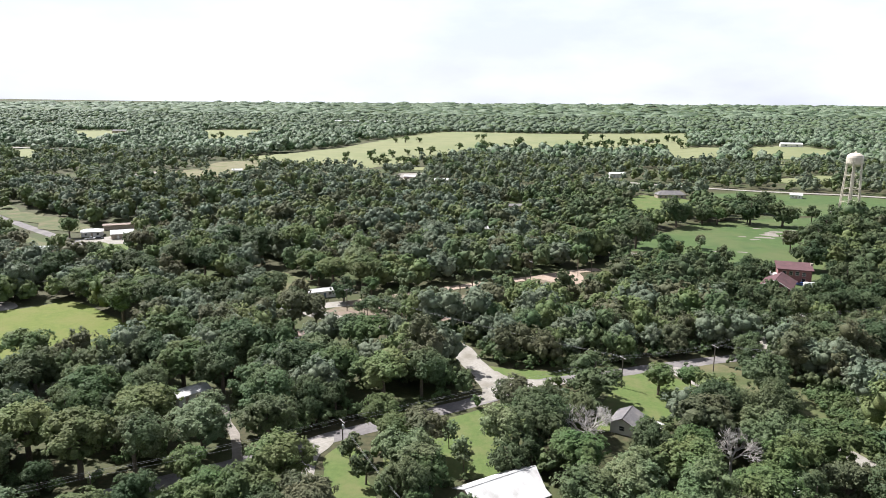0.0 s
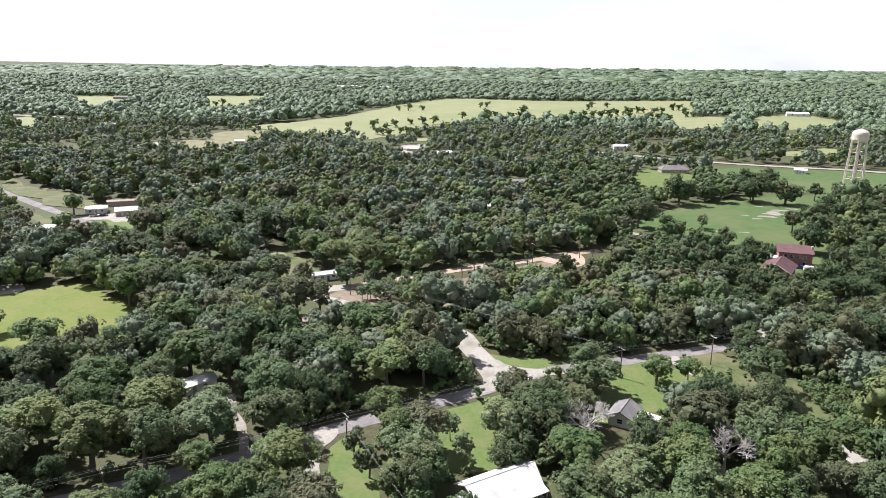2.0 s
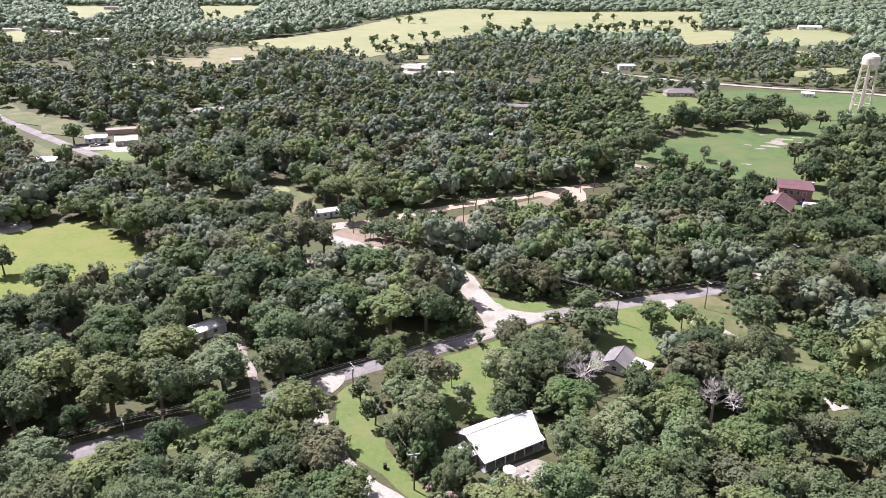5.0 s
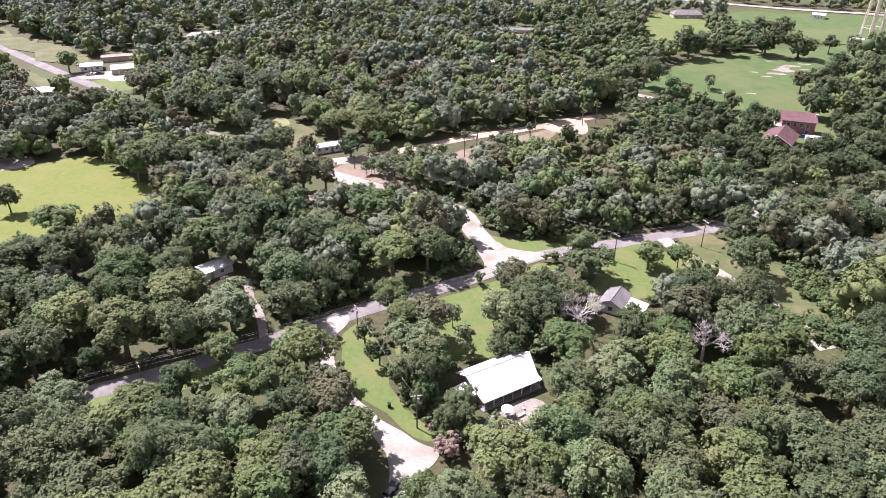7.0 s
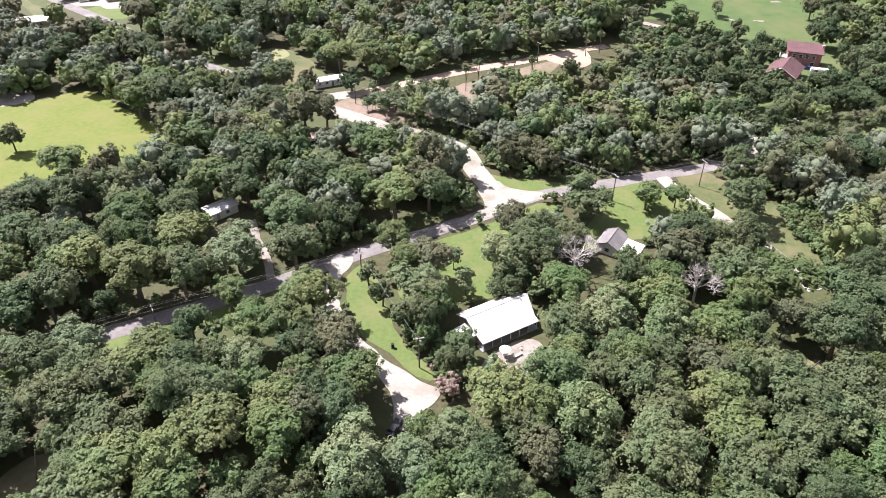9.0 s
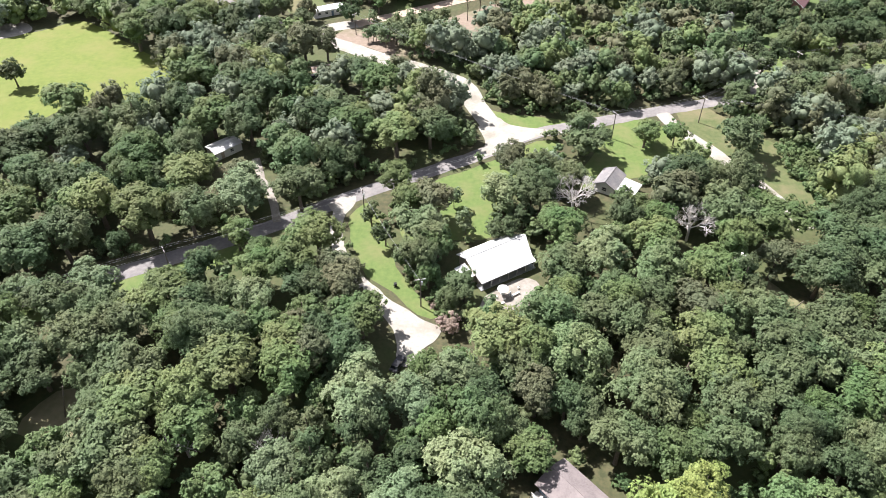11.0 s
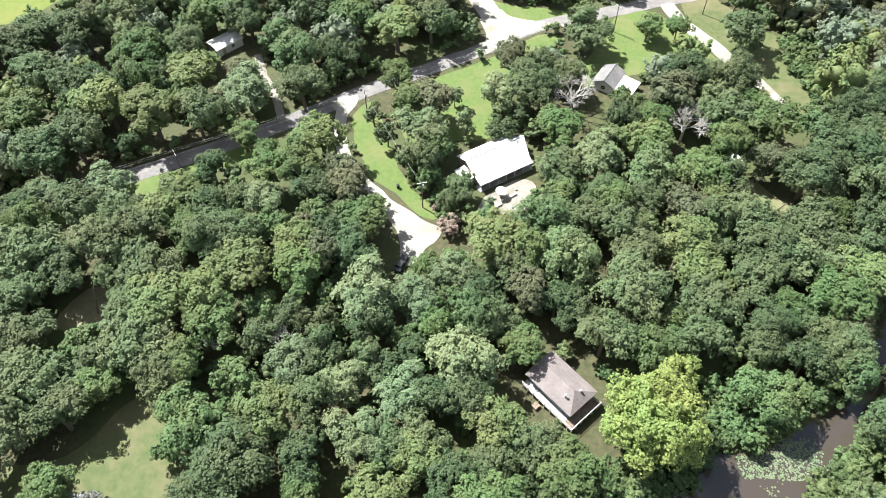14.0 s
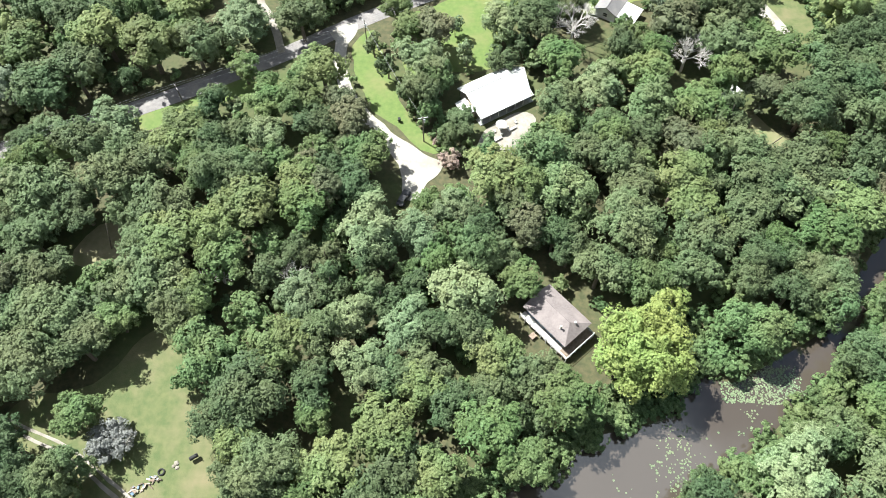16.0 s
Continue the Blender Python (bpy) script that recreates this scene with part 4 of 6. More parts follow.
def woods(name, P, shapes, mat, smin, smax, label, rise=0.0):
    """A whole stretch of wood as one thing."""
    if not len(P):
        return None
    V, F, S, n0 = [], [], [], 0
    for x, y in P:
        v, f = shapes[int(rng.integers(len(shapes)))]
        s, a = rng.uniform(smin, smax) * (1 + 0.45 * noise.noise((x * 0.022, y * 0.022, 1))), rng.uniform(0, 6.283)
        ca, sa = math.cos(a), math.sin(a)
        w = np.stack([(v[:, 0] * ca - v[:, 1] * sa) * s + x, (v[:, 0] * sa + v[:, 1] * ca) * s + y, v[:, 2] * s * rng.uniform(0.85, 1.15) + lift(x, y) + rise], 1)
        V.append(w)
        F.append(f[0] + n0)
        S.append(f[1])
        n0 += len(v)
    V, F, S = np.concatenate(V), np.concatenate(F), np.concatenate(S)
    me = bpy.data.meshes.new(name)
    me.vertices.add(len(V))
    me.vertices.foreach_set("co", V.ravel())
    me.loops.add(F.size)
    me.loops.foreach_set("vertex_index", F.ravel().astype(np.int32))
    me.polygons.add(len(S))
    me.polygons.foreach_set("loop_start", np.concatenate([[0], np.cumsum(S)[:-1]]).astype(np.int32))
    me.materials.append(mat)
    me.update(calc_edges=True)
    return tagged(new(name, me), label, "woodland", kind="stuff")


def grown(lobes, cards, size, radius, low, top, core=0.78, loose=0.75):
    """A crown as vertices, and its faces as one run of corners with their counts."""
    V, F, c = crown_shape(lobes, cards, size, radius, low, top, core=core, loose=loose)
    return V, (np.array([i for f in F for i in f]), np.array([len(f) for f in F]))


def with_glades(P, limit=-0.40, scale=0.026):
    """Leave small natural openings."""
    return P[np.array([noise.noise((x * scale, y * scale, 7)) > limit for x, y in P])]


def shares(P, seed, parts):
    """Split the places among kinds of leaf."""
    r = np.random.RandomState(seed).rand(len(P))
    lo = 0.0
    for leaf, share in parts:
        yield leaf, P[(r >= lo) & (r < lo + share)]
        lo += share


# leaf colours carry distance haze in the pale mix, cloud shade in the dark
MIX_HAZED = (("elm", 0.28), ("ash", 0.12), ("olive", 0.2), ("hazed", 0.4))
MIX_CLOUD_SHADED = (("oak", 0.66), ("elm", 0.2), ("olive", 0.04), ("brush", 0.1))


def hazed_and_shaded(P):
    """Haze put into pale leaves in the west and by the road; cloud shade into dark oaks round the pasture."""
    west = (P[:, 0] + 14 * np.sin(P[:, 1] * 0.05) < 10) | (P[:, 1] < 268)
    return (P[west], MIX_HAZED), (P[~west], MIX_CLOUD_SHADED)



back_shapes = [grown(14, 540, 0.68, 4.7, -0.6, 11.4, loose=0.8) for i in range(6)] + [grown(17, 620, 0.68, 5.4, -0.6, 12.4, loose=0.8) for i in range(5)]
for side, mix in hazed_and_shaded(P_BACK):
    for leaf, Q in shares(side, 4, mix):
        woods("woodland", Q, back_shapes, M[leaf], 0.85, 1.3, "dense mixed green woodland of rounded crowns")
under_shapes = [grown(4, 46, 0.72, 2.9, -0.4, 4.8) for i in range(5)]
P = scatter(-150, 150, 6, 215, 4.6)
P = P[in_view(P)]
P = P[free_of_trees(P, 3.0)]
for leaf, Q in shares(P, 8, (("oak", 0.45), ("brush", 0.55))):
    woods("undergrowth", Q, under_shapes, M[leaf], 0.7, 1.35, "leafy undergrowth filling the wood's gaps")
# low growth fills the wood's edge along the roads
P = scatter(-150, 130, 60, 230, 3.4)
edge_road = np.min([line_distance(P, smooth_line(line, 6)) - width / 2 for name, line, width, mat in ROADS[:6]], axis=0)
P = P[in_view(P) & (edge_road < 11) & free_of_trees(P, 1.6)]
for leaf, Q in shares(P, 12, (("oak", 0.4), ("brush", 0.6))):
    woods("undergrowth", Q, under_shapes, M[leaf], 0.55, 1.0, "low leafy growth along the wood's edge")
mid_shapes = [grown(13, 310, 0.94, 4.9, -0.8, 10.6, loose=0.8) for i in range(7)] + [grown(15, 350, 0.94, 5.6, -0.8, 11.4, loose=0.8) for i in range(6)]
off_shapes = [grown(12, 150, 1.3, 5.3, -0.8, 11.0, loose=0.8) for i in range(10)]
P = scatter(-700, 460, NEAR_LIMIT, 560, 9.0)
P = P[in_view(P)]
P = with_glades(P[free_of_trees(P, 5.0)], -0.5)
for side, mix in hazed_and_shaded(P):
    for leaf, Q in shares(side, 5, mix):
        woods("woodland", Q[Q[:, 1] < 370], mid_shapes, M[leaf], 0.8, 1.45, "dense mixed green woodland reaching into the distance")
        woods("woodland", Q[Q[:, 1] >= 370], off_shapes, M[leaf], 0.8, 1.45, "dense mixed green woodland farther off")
far_shapes = [grown(6, 40, 2.0, 5.6, -0.8, 10.5) for i in range(9)]
farther_shapes = [billow_shape(False, 7, 22, 2.6, 6.0, 0.2, 10.5, 0.3) for i in range(9)]
P = scatter(-1700, 1100, 560, 1650, 12.6)
P = P[in_view(P)]
P = with_glades(P[free_of_trees(P, 6.0)], -0.38, 0.012)
# here and farther out, half or more carry the haze in their colour
for leaf, Q in shares(P, 6, (("oak", 0.14), ("elm", 0.26), ("hazed", 0.6))):
    woods("far_woods", Q[Q[:, 1] < 900], far_shapes, M[leaf], 0.7, 1.45, "distant green woods")
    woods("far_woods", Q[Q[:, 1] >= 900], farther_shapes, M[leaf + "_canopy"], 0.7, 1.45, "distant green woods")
clump_shapes = [billow_shape(None, 9, 9, 3.4, 11, -2, 10.5, 0.25) for i in range(10)]
P = scatter(-2600, 1700, 1650, 2750, 21)
P = P[in_view(P)]
P = with_glades(P[free_of_trees(P, 10.0)], -0.4, 0.006)
for leaf, Q in shares(P, 10, (("oak", 0.3), ("elm", 0.2), ("hazed", 0.5))):
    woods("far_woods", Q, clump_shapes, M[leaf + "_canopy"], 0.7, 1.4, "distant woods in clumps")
big_shapes = [billow_shape(False, 26, 6, 6, 30, -4, 12.5, 0.25) for i in range(8)]
P = scatter(-4200, 2700, 2700, 4750, 50)
P = P[in_view(P) & (np.hypot(P[:, 0], P[:, 1]) < 4850)]
P = P[free_of_trees(P, 12.0)]
P = with_glades(P, -0.42, 0.005)
for leaf, Q in shares(P, 9, (("oak", 0.3), ("elm", 0.2), ("hazed", 0.5))):
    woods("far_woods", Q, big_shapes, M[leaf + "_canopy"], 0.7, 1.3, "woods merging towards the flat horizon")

# ---- trees that stand out ----
LAWN_GROUP = "trees round the white-roofed house"
lime_tree = tree_kind("sycamore_tree", "lime", 90, 7000, 0.58, 10.4, 0.6, 16.5, "big domed tree with bright lime-green leaves beside the pond", group="", trunk_r=0.5, spread=0.55, tuft=0.55)
stand(lime_tree, 32.3, 57.2, 1.0, 20)
lime_small = tree_kind("young_sycamore_tree", "lime", 20, 1500, 0.58, 4.6, 2.0, 11.5, "yellow-green tree behind the big lime-green one", group="", trunk_r=0.3)
stand(lime_small, 38.2, 68.6, 1.0, 80)
yard = tree_kind("yard_oak_tree", "oak", 16, 1000, 0.55, 3.6, 2.2, 9.0, "oak in the yard with open green crown", group=LAWN_GROUP)
for x, y, s in ((-34.5, 135, 0.8), (-29.5, 128, 0.8), (-17, 118.5, 0.7), (13, 118, 0.9), (4, 140, 0.9), (8, 147, 1.0)):
    stand(yard, x, y, s, x * 23)
for x, y, s in ((-7.5, 89.5, 0.9), (-12.5, 86.5, 0.95)):
    stand(KINDS[2], x, y, s, x * 31)
thin = tree_kind("sapling_tree", "pecan", 15, 560, 0.46, 2.9, 1.0, 8.2, "slender young tree with thin pale leaves", group="thin young trees", trunk_r=0.14)
for x, y, s in ((-10.3, 134.9, 1.0), (-14.5, 145, 0.9), (-22, 147, 0.85), (-47.5, 237.6, 1.0), (-42.9, 236, 0.9), (-56.3, 238.8, 0.8), (-39.6, 241.3, 1.0), (-35, 239.4, 0.9), (-50, 243, 0.8), (-31, 244, 1.0), (-44, 246, 0.9), (-37, 249, 0.8), (-27, 250, 0.9), (90.9, 373.3, 1.0), (140.7, 383, 1.1)):
    stand(thin, x, y, s, x * 41)
pine = tree_kind("pine_tree", "oak", 7, 300, 0.55, 2.6, 7.0, 12.0, "tall pine with a bare trunk and small crown", group="pines by the pink road", trunk_r=0.2)
for x, y, s in ((-19.8, 266, 1.0), (-10.1, 273.5, 0.9), (-5.9, 280, 0.8), (1.4, 272, 0.95), (-24, 262, 0.85), (-14, 268, 0.7), (24, 308, 0.9), (30, 312, 0.8)):
    stand(pine, x, y, s, x * 13)
park = tree_kind("field_oak_tree", "oak", 18, 900, 0.75, 4.6, 1.8, 9.5, "lone oak with a round dark crown in open grass", group="field oaks")
for x, y, s in ((-165.9, 189, 0.95), (111, 457, 1.2), (124, 470, 0.9), (140, 464, 1.3), (181, 470, 1.1), (64.5, 200, 0.7), (98, 202, 0.9), (70, 525, 0.9)):
    stand(park, x, y, s, x * 19)
orchard = tree_kind("orchard_tree", "oak", 14, 650, 0.55, 3.3, -0.5, 5.6, "small round dark tree in the red house's garden", group="garden trees")
P = scatter(64, 166, 250, 330, 6.6)
P = P[inside(P, GRASS["red_yard"][1])]
P = P[clear_of_placed(P, 1.5)]
P = P[(np.hypot(P[:, 0] - 104, P[:, 1] - 298) > 12) & (np.hypot(P[:, 0] - 120, P[:, 1] - 312) > 12) & (np.hypot(P[:, 0] - 118, P[:, 1] - 299) > 8) & (P[:, 1] > P[:, 0] * 0.35 + 222)]
for x, y in P:
    if rng.random() < 0.8:
        stand(orchard, x, y, float(rng.uniform(0.9, 1.5)), float(rng.uniform(0, 360)))
spread_tree = tree_kind("mesquite_tree", "elm", 14, 700, 0.55, 4.4, 3.0, 7.5, "wide low tree with airy yellow-green leaves by the side road", group="", trunk_r=0.22)
stand(spread_tree, 46, 184, 1.0, 0)
stand(spread_tree, 37.5, 184.5, 0.75, 120)
hay_oak = tree_kind("hedgerow_oak_tree", "elm", 12, 320, 1.3, 5.5, 0.0, 10.0, "oak standing out in the pale hay field", group="hay field oaks")
for x, y, s in ((-185, 823, 1.0), (-175, 812, 1.1), (-163, 798, 1.2), (-156, 829, 1.0), (-146, 812, 1.2), (-135, 804, 1.2), (-119, 808, 1.1), (-76, 1150, 1.3), (-21, 1180, 1.5), (95, 1160, 1.3), (119, 1150, 1.5), (147, 1136, 1.3), (200, 1100, 1.2), (258, 1276, 1.3), (109, 1400, 1.4), (-108, 1075, 1.3), (-218, 816, 1.0), (20, 1110, 1.4), (60, 1135, 1.3), (-60, 1090, 1.3), (-335, 835, 0.9), (-325, 800, 0.8)):
    stand(hay_oak, x, y, s, x * 29)
P = scatter(-58, -30, 230, 262, 4.2)
P = P[inside(P, GRASS["loop_verge"][1])]
for x, y in P:
    if line_distance(np.array([(x, y)]), ROAD_PALE)[0] > 5 and line_distance(np.array([(x, y)]), ROAD_PINK)[0] > 6 and rng.random() < 0.75:
        stand(thin, x, y, float(rng.uniform(0.7, 1.15)), float(rng.uniform(0, 360)))
for k, (x, y) in enumerate(((-71, 1138), (-36, 1090), (-19, 1248), (-101, 1340), (98, 1315), (105, 1125), (138, 1405), (132, 1189), (152, 1194), (175, 1264), (173, 1114), (206, 1272), (189, 1118), (253, 1356), (306, 1450), (241, 1186), (320, 1373), (77, 1146), (321, 1206))):
    stand(hay_oak, x, y, 1.15 + 0.5 * ((k * 0.37) % 1), k * 47)
    if k % 2:
        stand(hay_oak, x + 13, y + 9, 0.9 + 0.5 * ((k * 0.61) % 1), k * 71)
for k, (x, y) in enumerate(((-619, 1284), (-583, 1251), (-588, 1292), (-555, 1347), (-338, 1362), (-298, 1287), (-294, 1374), (-236, 1227), (-196, 1238), (-219, 1232), (-230, 866), (-202, 891), (-183, 876), (-180, 916), (-168, 961), (-152, 965), (-136, 968))):
    stand(hay_oak, x, y, 1.0 + 0.5 * ((k * 0.43) % 1), k * 53)
rust_bush = tree_kind("rusty_shrub", "rust_leaf", 10, 700, 0.4, 2.6, 0.1, 3.9, "dry pinkish-brown shrub at the end of the drive", category="shrub", group="", trunk_r=0.08)
stand(rust_bush, -10.2, 101.6, 1.15, 0)
red_bush = tree_kind("red_shrub", "rust_leaf", 8, 420, 0.36, 1.6, 0.1, 3.2, "dark red-leaved shrub by a utility pole", category="shrub", group="", trunk_r=0.07)
stand(red_bush, -13.9, 108.2, 1.0, 40)

# shrubs along the banks and on the rough ground
shrub_a = tree_kind("brush_shrub", "brush", 9, 460, 0.5, 2.4, 0.0, 3.0, "leafy green brush at the water's edge", "shrub", "brush along the banks", 0.07)
shrub_b = tree_kind("vine_mound", "brush", 9, 340, 0.52, 3.2, 0.0, 2.2, "mound of trailing green vines", "shrub", "vine mounds on rough ground", 0.06)
P = scatter(-5, 125, 6, 125, 3.0)
near_bank = line_distance(P, WATER + WATER[:1])
P = P[~inside(P, WATER) & (near_bank > 0.6) & (near_bank < 4.5)]
for x, y in P:
    if rng.random() < 0.12:
        continue
    stand(shrub_a if rng.random() < 0.6 else shrub_b, x, y, float(rng.uniform(0.7, 1.35)), float(rng.uniform(0, 360)))
for x, y in smooth_line(WATER[1:9], 1.8):
    u = float(rng.uniform(-0.3, 2.6))
    stand(shrub_a if rng.random() < 0.55 else shrub_b, x - 0.66 * u, y + 0.75 * u, float(rng.uniform(0.7, 1.2)), float(rng.uniform(0, 360)))
for x, y in ((44, 63), (46.5, 66), (48, 69.5), (43.5, 67), (46.5, 61.5), (41.5, 62.5), (50, 64), (44.5, 70.5), (30, 49), (33.5, 50.5), (27, 50)):
    stand(shrub_b, x, y, float(rng.uniform(0.9, 1.3)), float(rng.uniform(0, 360)))
bank = smooth_line(WATER[15:26], 1.7)
for x, y in bank:
    u = float(rng.uniform(-0.2, 2.2))
    stand(shrub_a if rng.random() < 0.7 else shrub_b, x + 0.77 * u, y - 0.64 * u, float(rng.uniform(0.7, 1.25)), float(rng.uniform(0, 360)))
ROUGH = [(81, 161), (77, 182), (85, 198), (100, 200), (108, 188), (122, 196), (128, 176), (110, 150), (92, 140), (80, 150)]
P = scatter(78, 130, 138, 198, 3.6)
for x, y in P[inside(P, ROUGH)]:
    stand(shrub_b, x, y, float(rng.uniform(0.8, 1.4)), float(rng.uniform(0, 360)))
for x, y, s in ((12, 131, 1.0), (9, 113, 0.9), (-9, 132, 0.6), (-13, 129, 0.7), (-8, 117.5, 0.5), (29, 166, 0.5), (22, 163, 0.5), (40, 160, 0.8), (36, 163, 0.8), (42, 168, 0.9), (33, 152, 1.0), (50, 165, 1.0), (58, 120, 0.7), (70, 112, 0.8), (-70, 55, 0.8), (-80, 42, 1.0), (-45, 42, 0.9), (8, 58, 0.8), (25, 70, 0.8), (12, 72, 0.9), (9, 54, 0.9), (26, 46, 0.8)):
    stand(shrub_a, x, y, s, x * 37)


def dead_tree(name, x, y, height, label, seed, spread=0.7, twigs=3, levels=3):
    """A bleached tree without leaves: a trunk and forking limbs."""
    r = random.Random(seed)
    ob = tagged(new(name), label, "dead tree")
    ob.matrix_basis = pose(x, y, 0, 0, 0, r.uniform(0, 360))
    bm = rod(bmesh.new(), (0, 0, -0.2), (0.2, 0.1, height * 0.4), height * 0.03, height * 0.022, 7)
    part("trunk", bm, M["dead"], ob)
    bm = bmesh.new()

    def fork(a, d, length, rad, level):
        b = a + d * length
        rod(bm, a, b, rad, rad * 0.6, 5, False)
        if level:
            for i in range(twigs):
                e = (d + Vector((r.uniform(-1, 1), r.uniform(-1, 1), r.uniform(-0.35, 0.7))) * spread).normalized()
                fork(a + d * length * r.uniform(0.6, 1.0), e, length * r.uniform(0.6, 0.8), rad * 0.6, level - 1)
    for i in range(5):
        d = Vector((math.cos(i * 1.3 + 0.4), math.sin(i * 1.3 + 0.4), r.uniform(0.5, 1.3))).normalized()
        fork(Vector((0.2, 0.1, height * r.uniform(0.3, 0.4))), d, height * 0.25, height * 0.016, levels)
    part("crown", bm, M["dead"], ob)
    return ob


dead_tree("dead_tree", 16.2, 147, 12.5, "leafless bleached tree with twisting white limbs", 3, 0.85, 4, 4)
dead_tree("dead_tree", 44.8, 140.5, 12.5, "grey leafless tree with fine tangled limbs", 8, 0.85, 4, 4)
dead_tree("dead_tree", -53.9, 65, 11, "small bleached dead tree standing in the wood", 5)
dead_tree("dead_tree", -61.8, 29, 5.5, "grey tangled leafless tree in the clearing", 11, 1.0, 4)
dead_tree("dead_tree", -38.4, 66, 9, "pale half-dead tree above the wood", 14, 0.9, 4)
dead_tree("dead_tree", 87, 191, 9, "slim dead snag beside the brush", 21, 0.5)
grey_bush = tree_kind("grey_shrub", "grey_leaf", 16, 1500, 0.4, 4.6, 0.2, 6.0, "big greyish shrub with dusty half-dead leaves in the clearing", "shrub", "", 0.14)
stand(grey_bush, -64.1, 28.6, 1.0, 50)

# ---- more surfaces on the ground ----


def ground_patch(name, poly, z, mat, label, category="yard"):
    ob = flat_patch(name, wobble_outline(poly, 1.2, 0.5), z, M[mat], label)
    return tagged(ob, category=category)


ground_patch("pavement_turnaround", [(-26.4, 111.0), (-20.4, 107.3), (-16.5, 104.6), (-12.2, 103.0), (-12.8, 99.2), (-15.2, 96.5), (-16.4, 92.0), (-19.6, 91.6), (-20.9, 97.0), (-23.4, 103.6)], 0.125, "gravel", "pale gravel turning place at the end of the drive")
ground_patch("pavement_patio", [(-5, 108.5), (-2.5, 115), (4.5, 121), (9, 119.6), (7.5, 113), (3, 107.5)], 0.03, "dirt", "pale bare earth and paving in front of the house")
ground_patch("pavement_parking", [(70, 222), (72.5, 240), (77, 248), (83, 243), (80.5, 233), (77.5, 221)], 0.065, "gravel", "pale gravel parking place")
ground_patch("pavement_apron", [(-48, 142), (-45.4, 138.5), (-42.6, 138), (-41.2, 142), (-41.5, 146.5), (-45, 145.6)], 0.118, "gravel", "pale gravel apron where the drive meets the road")
ground_patch("pavement_junction", [(-12, 186), (-9.5, 176), (-13, 168.5), (-6, 172), (4, 181.5), (14, 186), (5, 187.5), (-3, 188.5), (-7, 192)], 0.119, "gravel", "wide sun-bleached mouth of the junction")
ground_patch("pavement_west_yard", [(-246, 350), (-236, 356), (-226, 366), (-212, 356), (-206, 348), (-218, 342), (-226, 346), (-240, 343)], 0.09, "gravel", "pale concrete drive in front of the sheds")
ground_patch("pavement_slab", [(-204, 231), (-194, 236), (-186, 229), (-195, 221)], 0.09, "gravel", "pale concrete slab beside the meadow")
ground_patch("pavement_pink", [(4, 303), (12, 297), (20, 293), (26, 300), (24, 316), (14, 310)], 0.10, "caliche", "pinkish dirt turnoff")
ground_patch("pavement_garden", [(58, 118), (61, 129), (66, 124), (71, 119), (74, 114), (66, 113)], 0.03, "dry", "bare yellowed ground round the sheds")
for x, y, r in ((142, 424, 3.6), (150, 434, 3.0), (136, 415, 3.0), (128, 408, 1.8), (147, 415, 1.6), (144, 430, 2.2), (155, 427, 1.5), (124, 416, 1.4), (140, 445, 1.5), (158, 440, 2.0), (112, 372, 1.5), (98, 372, 1.2)):
    ground_patch("bare_sand", [(x + r * math.cos(a) * (1.6 + 0.5 * math.sin(3 * a + x)), y + r * math.sin(a) * (1 + 0.4 * math.cos(2 * a + y))) for a in (0, 0.6, 1.1, 1.6, 2.0, 2.6, 3.1, 3.7, 4.2, 4.8, 5.3, 5.8)], 0.08 + r * 0.002, "dirt", "bare pale sand worn into the pasture", "sand")
ground_patch("pale_lawn", [(-119, 283), (-110, 281), (-105, 290), (-112, 298), (-121, 293)], 0.09, "hayfield", "small mown lawn bleached by the sun", "grass")
for off in (-0.75, 0.75):
    line = [(x + off * 0.45, y + off * 0.9) for x, y in TRACK_MEADOW]
    tagged(road("road_wheel_track", line, 0.6, M["dirt"], 0.075), "pale wheel track worn into the grass", "track", kind="structure")

# lily pads and floating leaves
lily = foliage("lily_pads", (0.09, 0.13, 0.065), (0.20, 0.235, 0.15), (0.11, 0.155, 0.075), 0.0, 0.1)
P = rng.uniform((18, 14), (92, 98), (60000, 2))
edge = line_distance(P, WATER + WATER[:1])
drift = np.array([noise.noise((x * 0.11, y * 0.11, 2.0)) + 0.6 * noise.noise((x * 0.5, y * 0.5, 5.0)) for x, y in P])
mat_u, mat_v = (P[:, 0] - 58) * 0.96 + (P[:, 1] - 57.5) * 0.28, (P[:, 1] - 57.5) * 0.96 - (P[:, 0] - 58) * 0.28
mat = np.hypot(mat_u / 8.5, mat_v / 4.6) + 0.3 * drift < 0.95
likely = np.clip(0.6 * (drift - 0.03), 0, 0.4) * (np.hypot(P[:, 0] - 50, P[:, 1] - 45) < 24)
P = P[inside(P, WATER) & (edge > 0.3) & (mat | (rng.random(len(P)) < likely))]
V, F = [], []
for x, y in P:
    r, a0 = rng.uniform(0.1, 0.24), rng.uniform(0, 6.28)
    n0 = len(V)
    V += [(x + r * math.cos(a0 + k * 0.98), y + r * math.sin(a0 + k * 0.98), -0.33 + rng.uniform(0, 0.03)) for k in range(6)]
    F.append(tuple(range(n0, n0 + 6)))
tagged(new("lily_pads", mesh_of("lily_pads", V, F, lily)), "pale green lily pads drifting on the pond", "water plants", kind="stuff")

# ---- houses ----


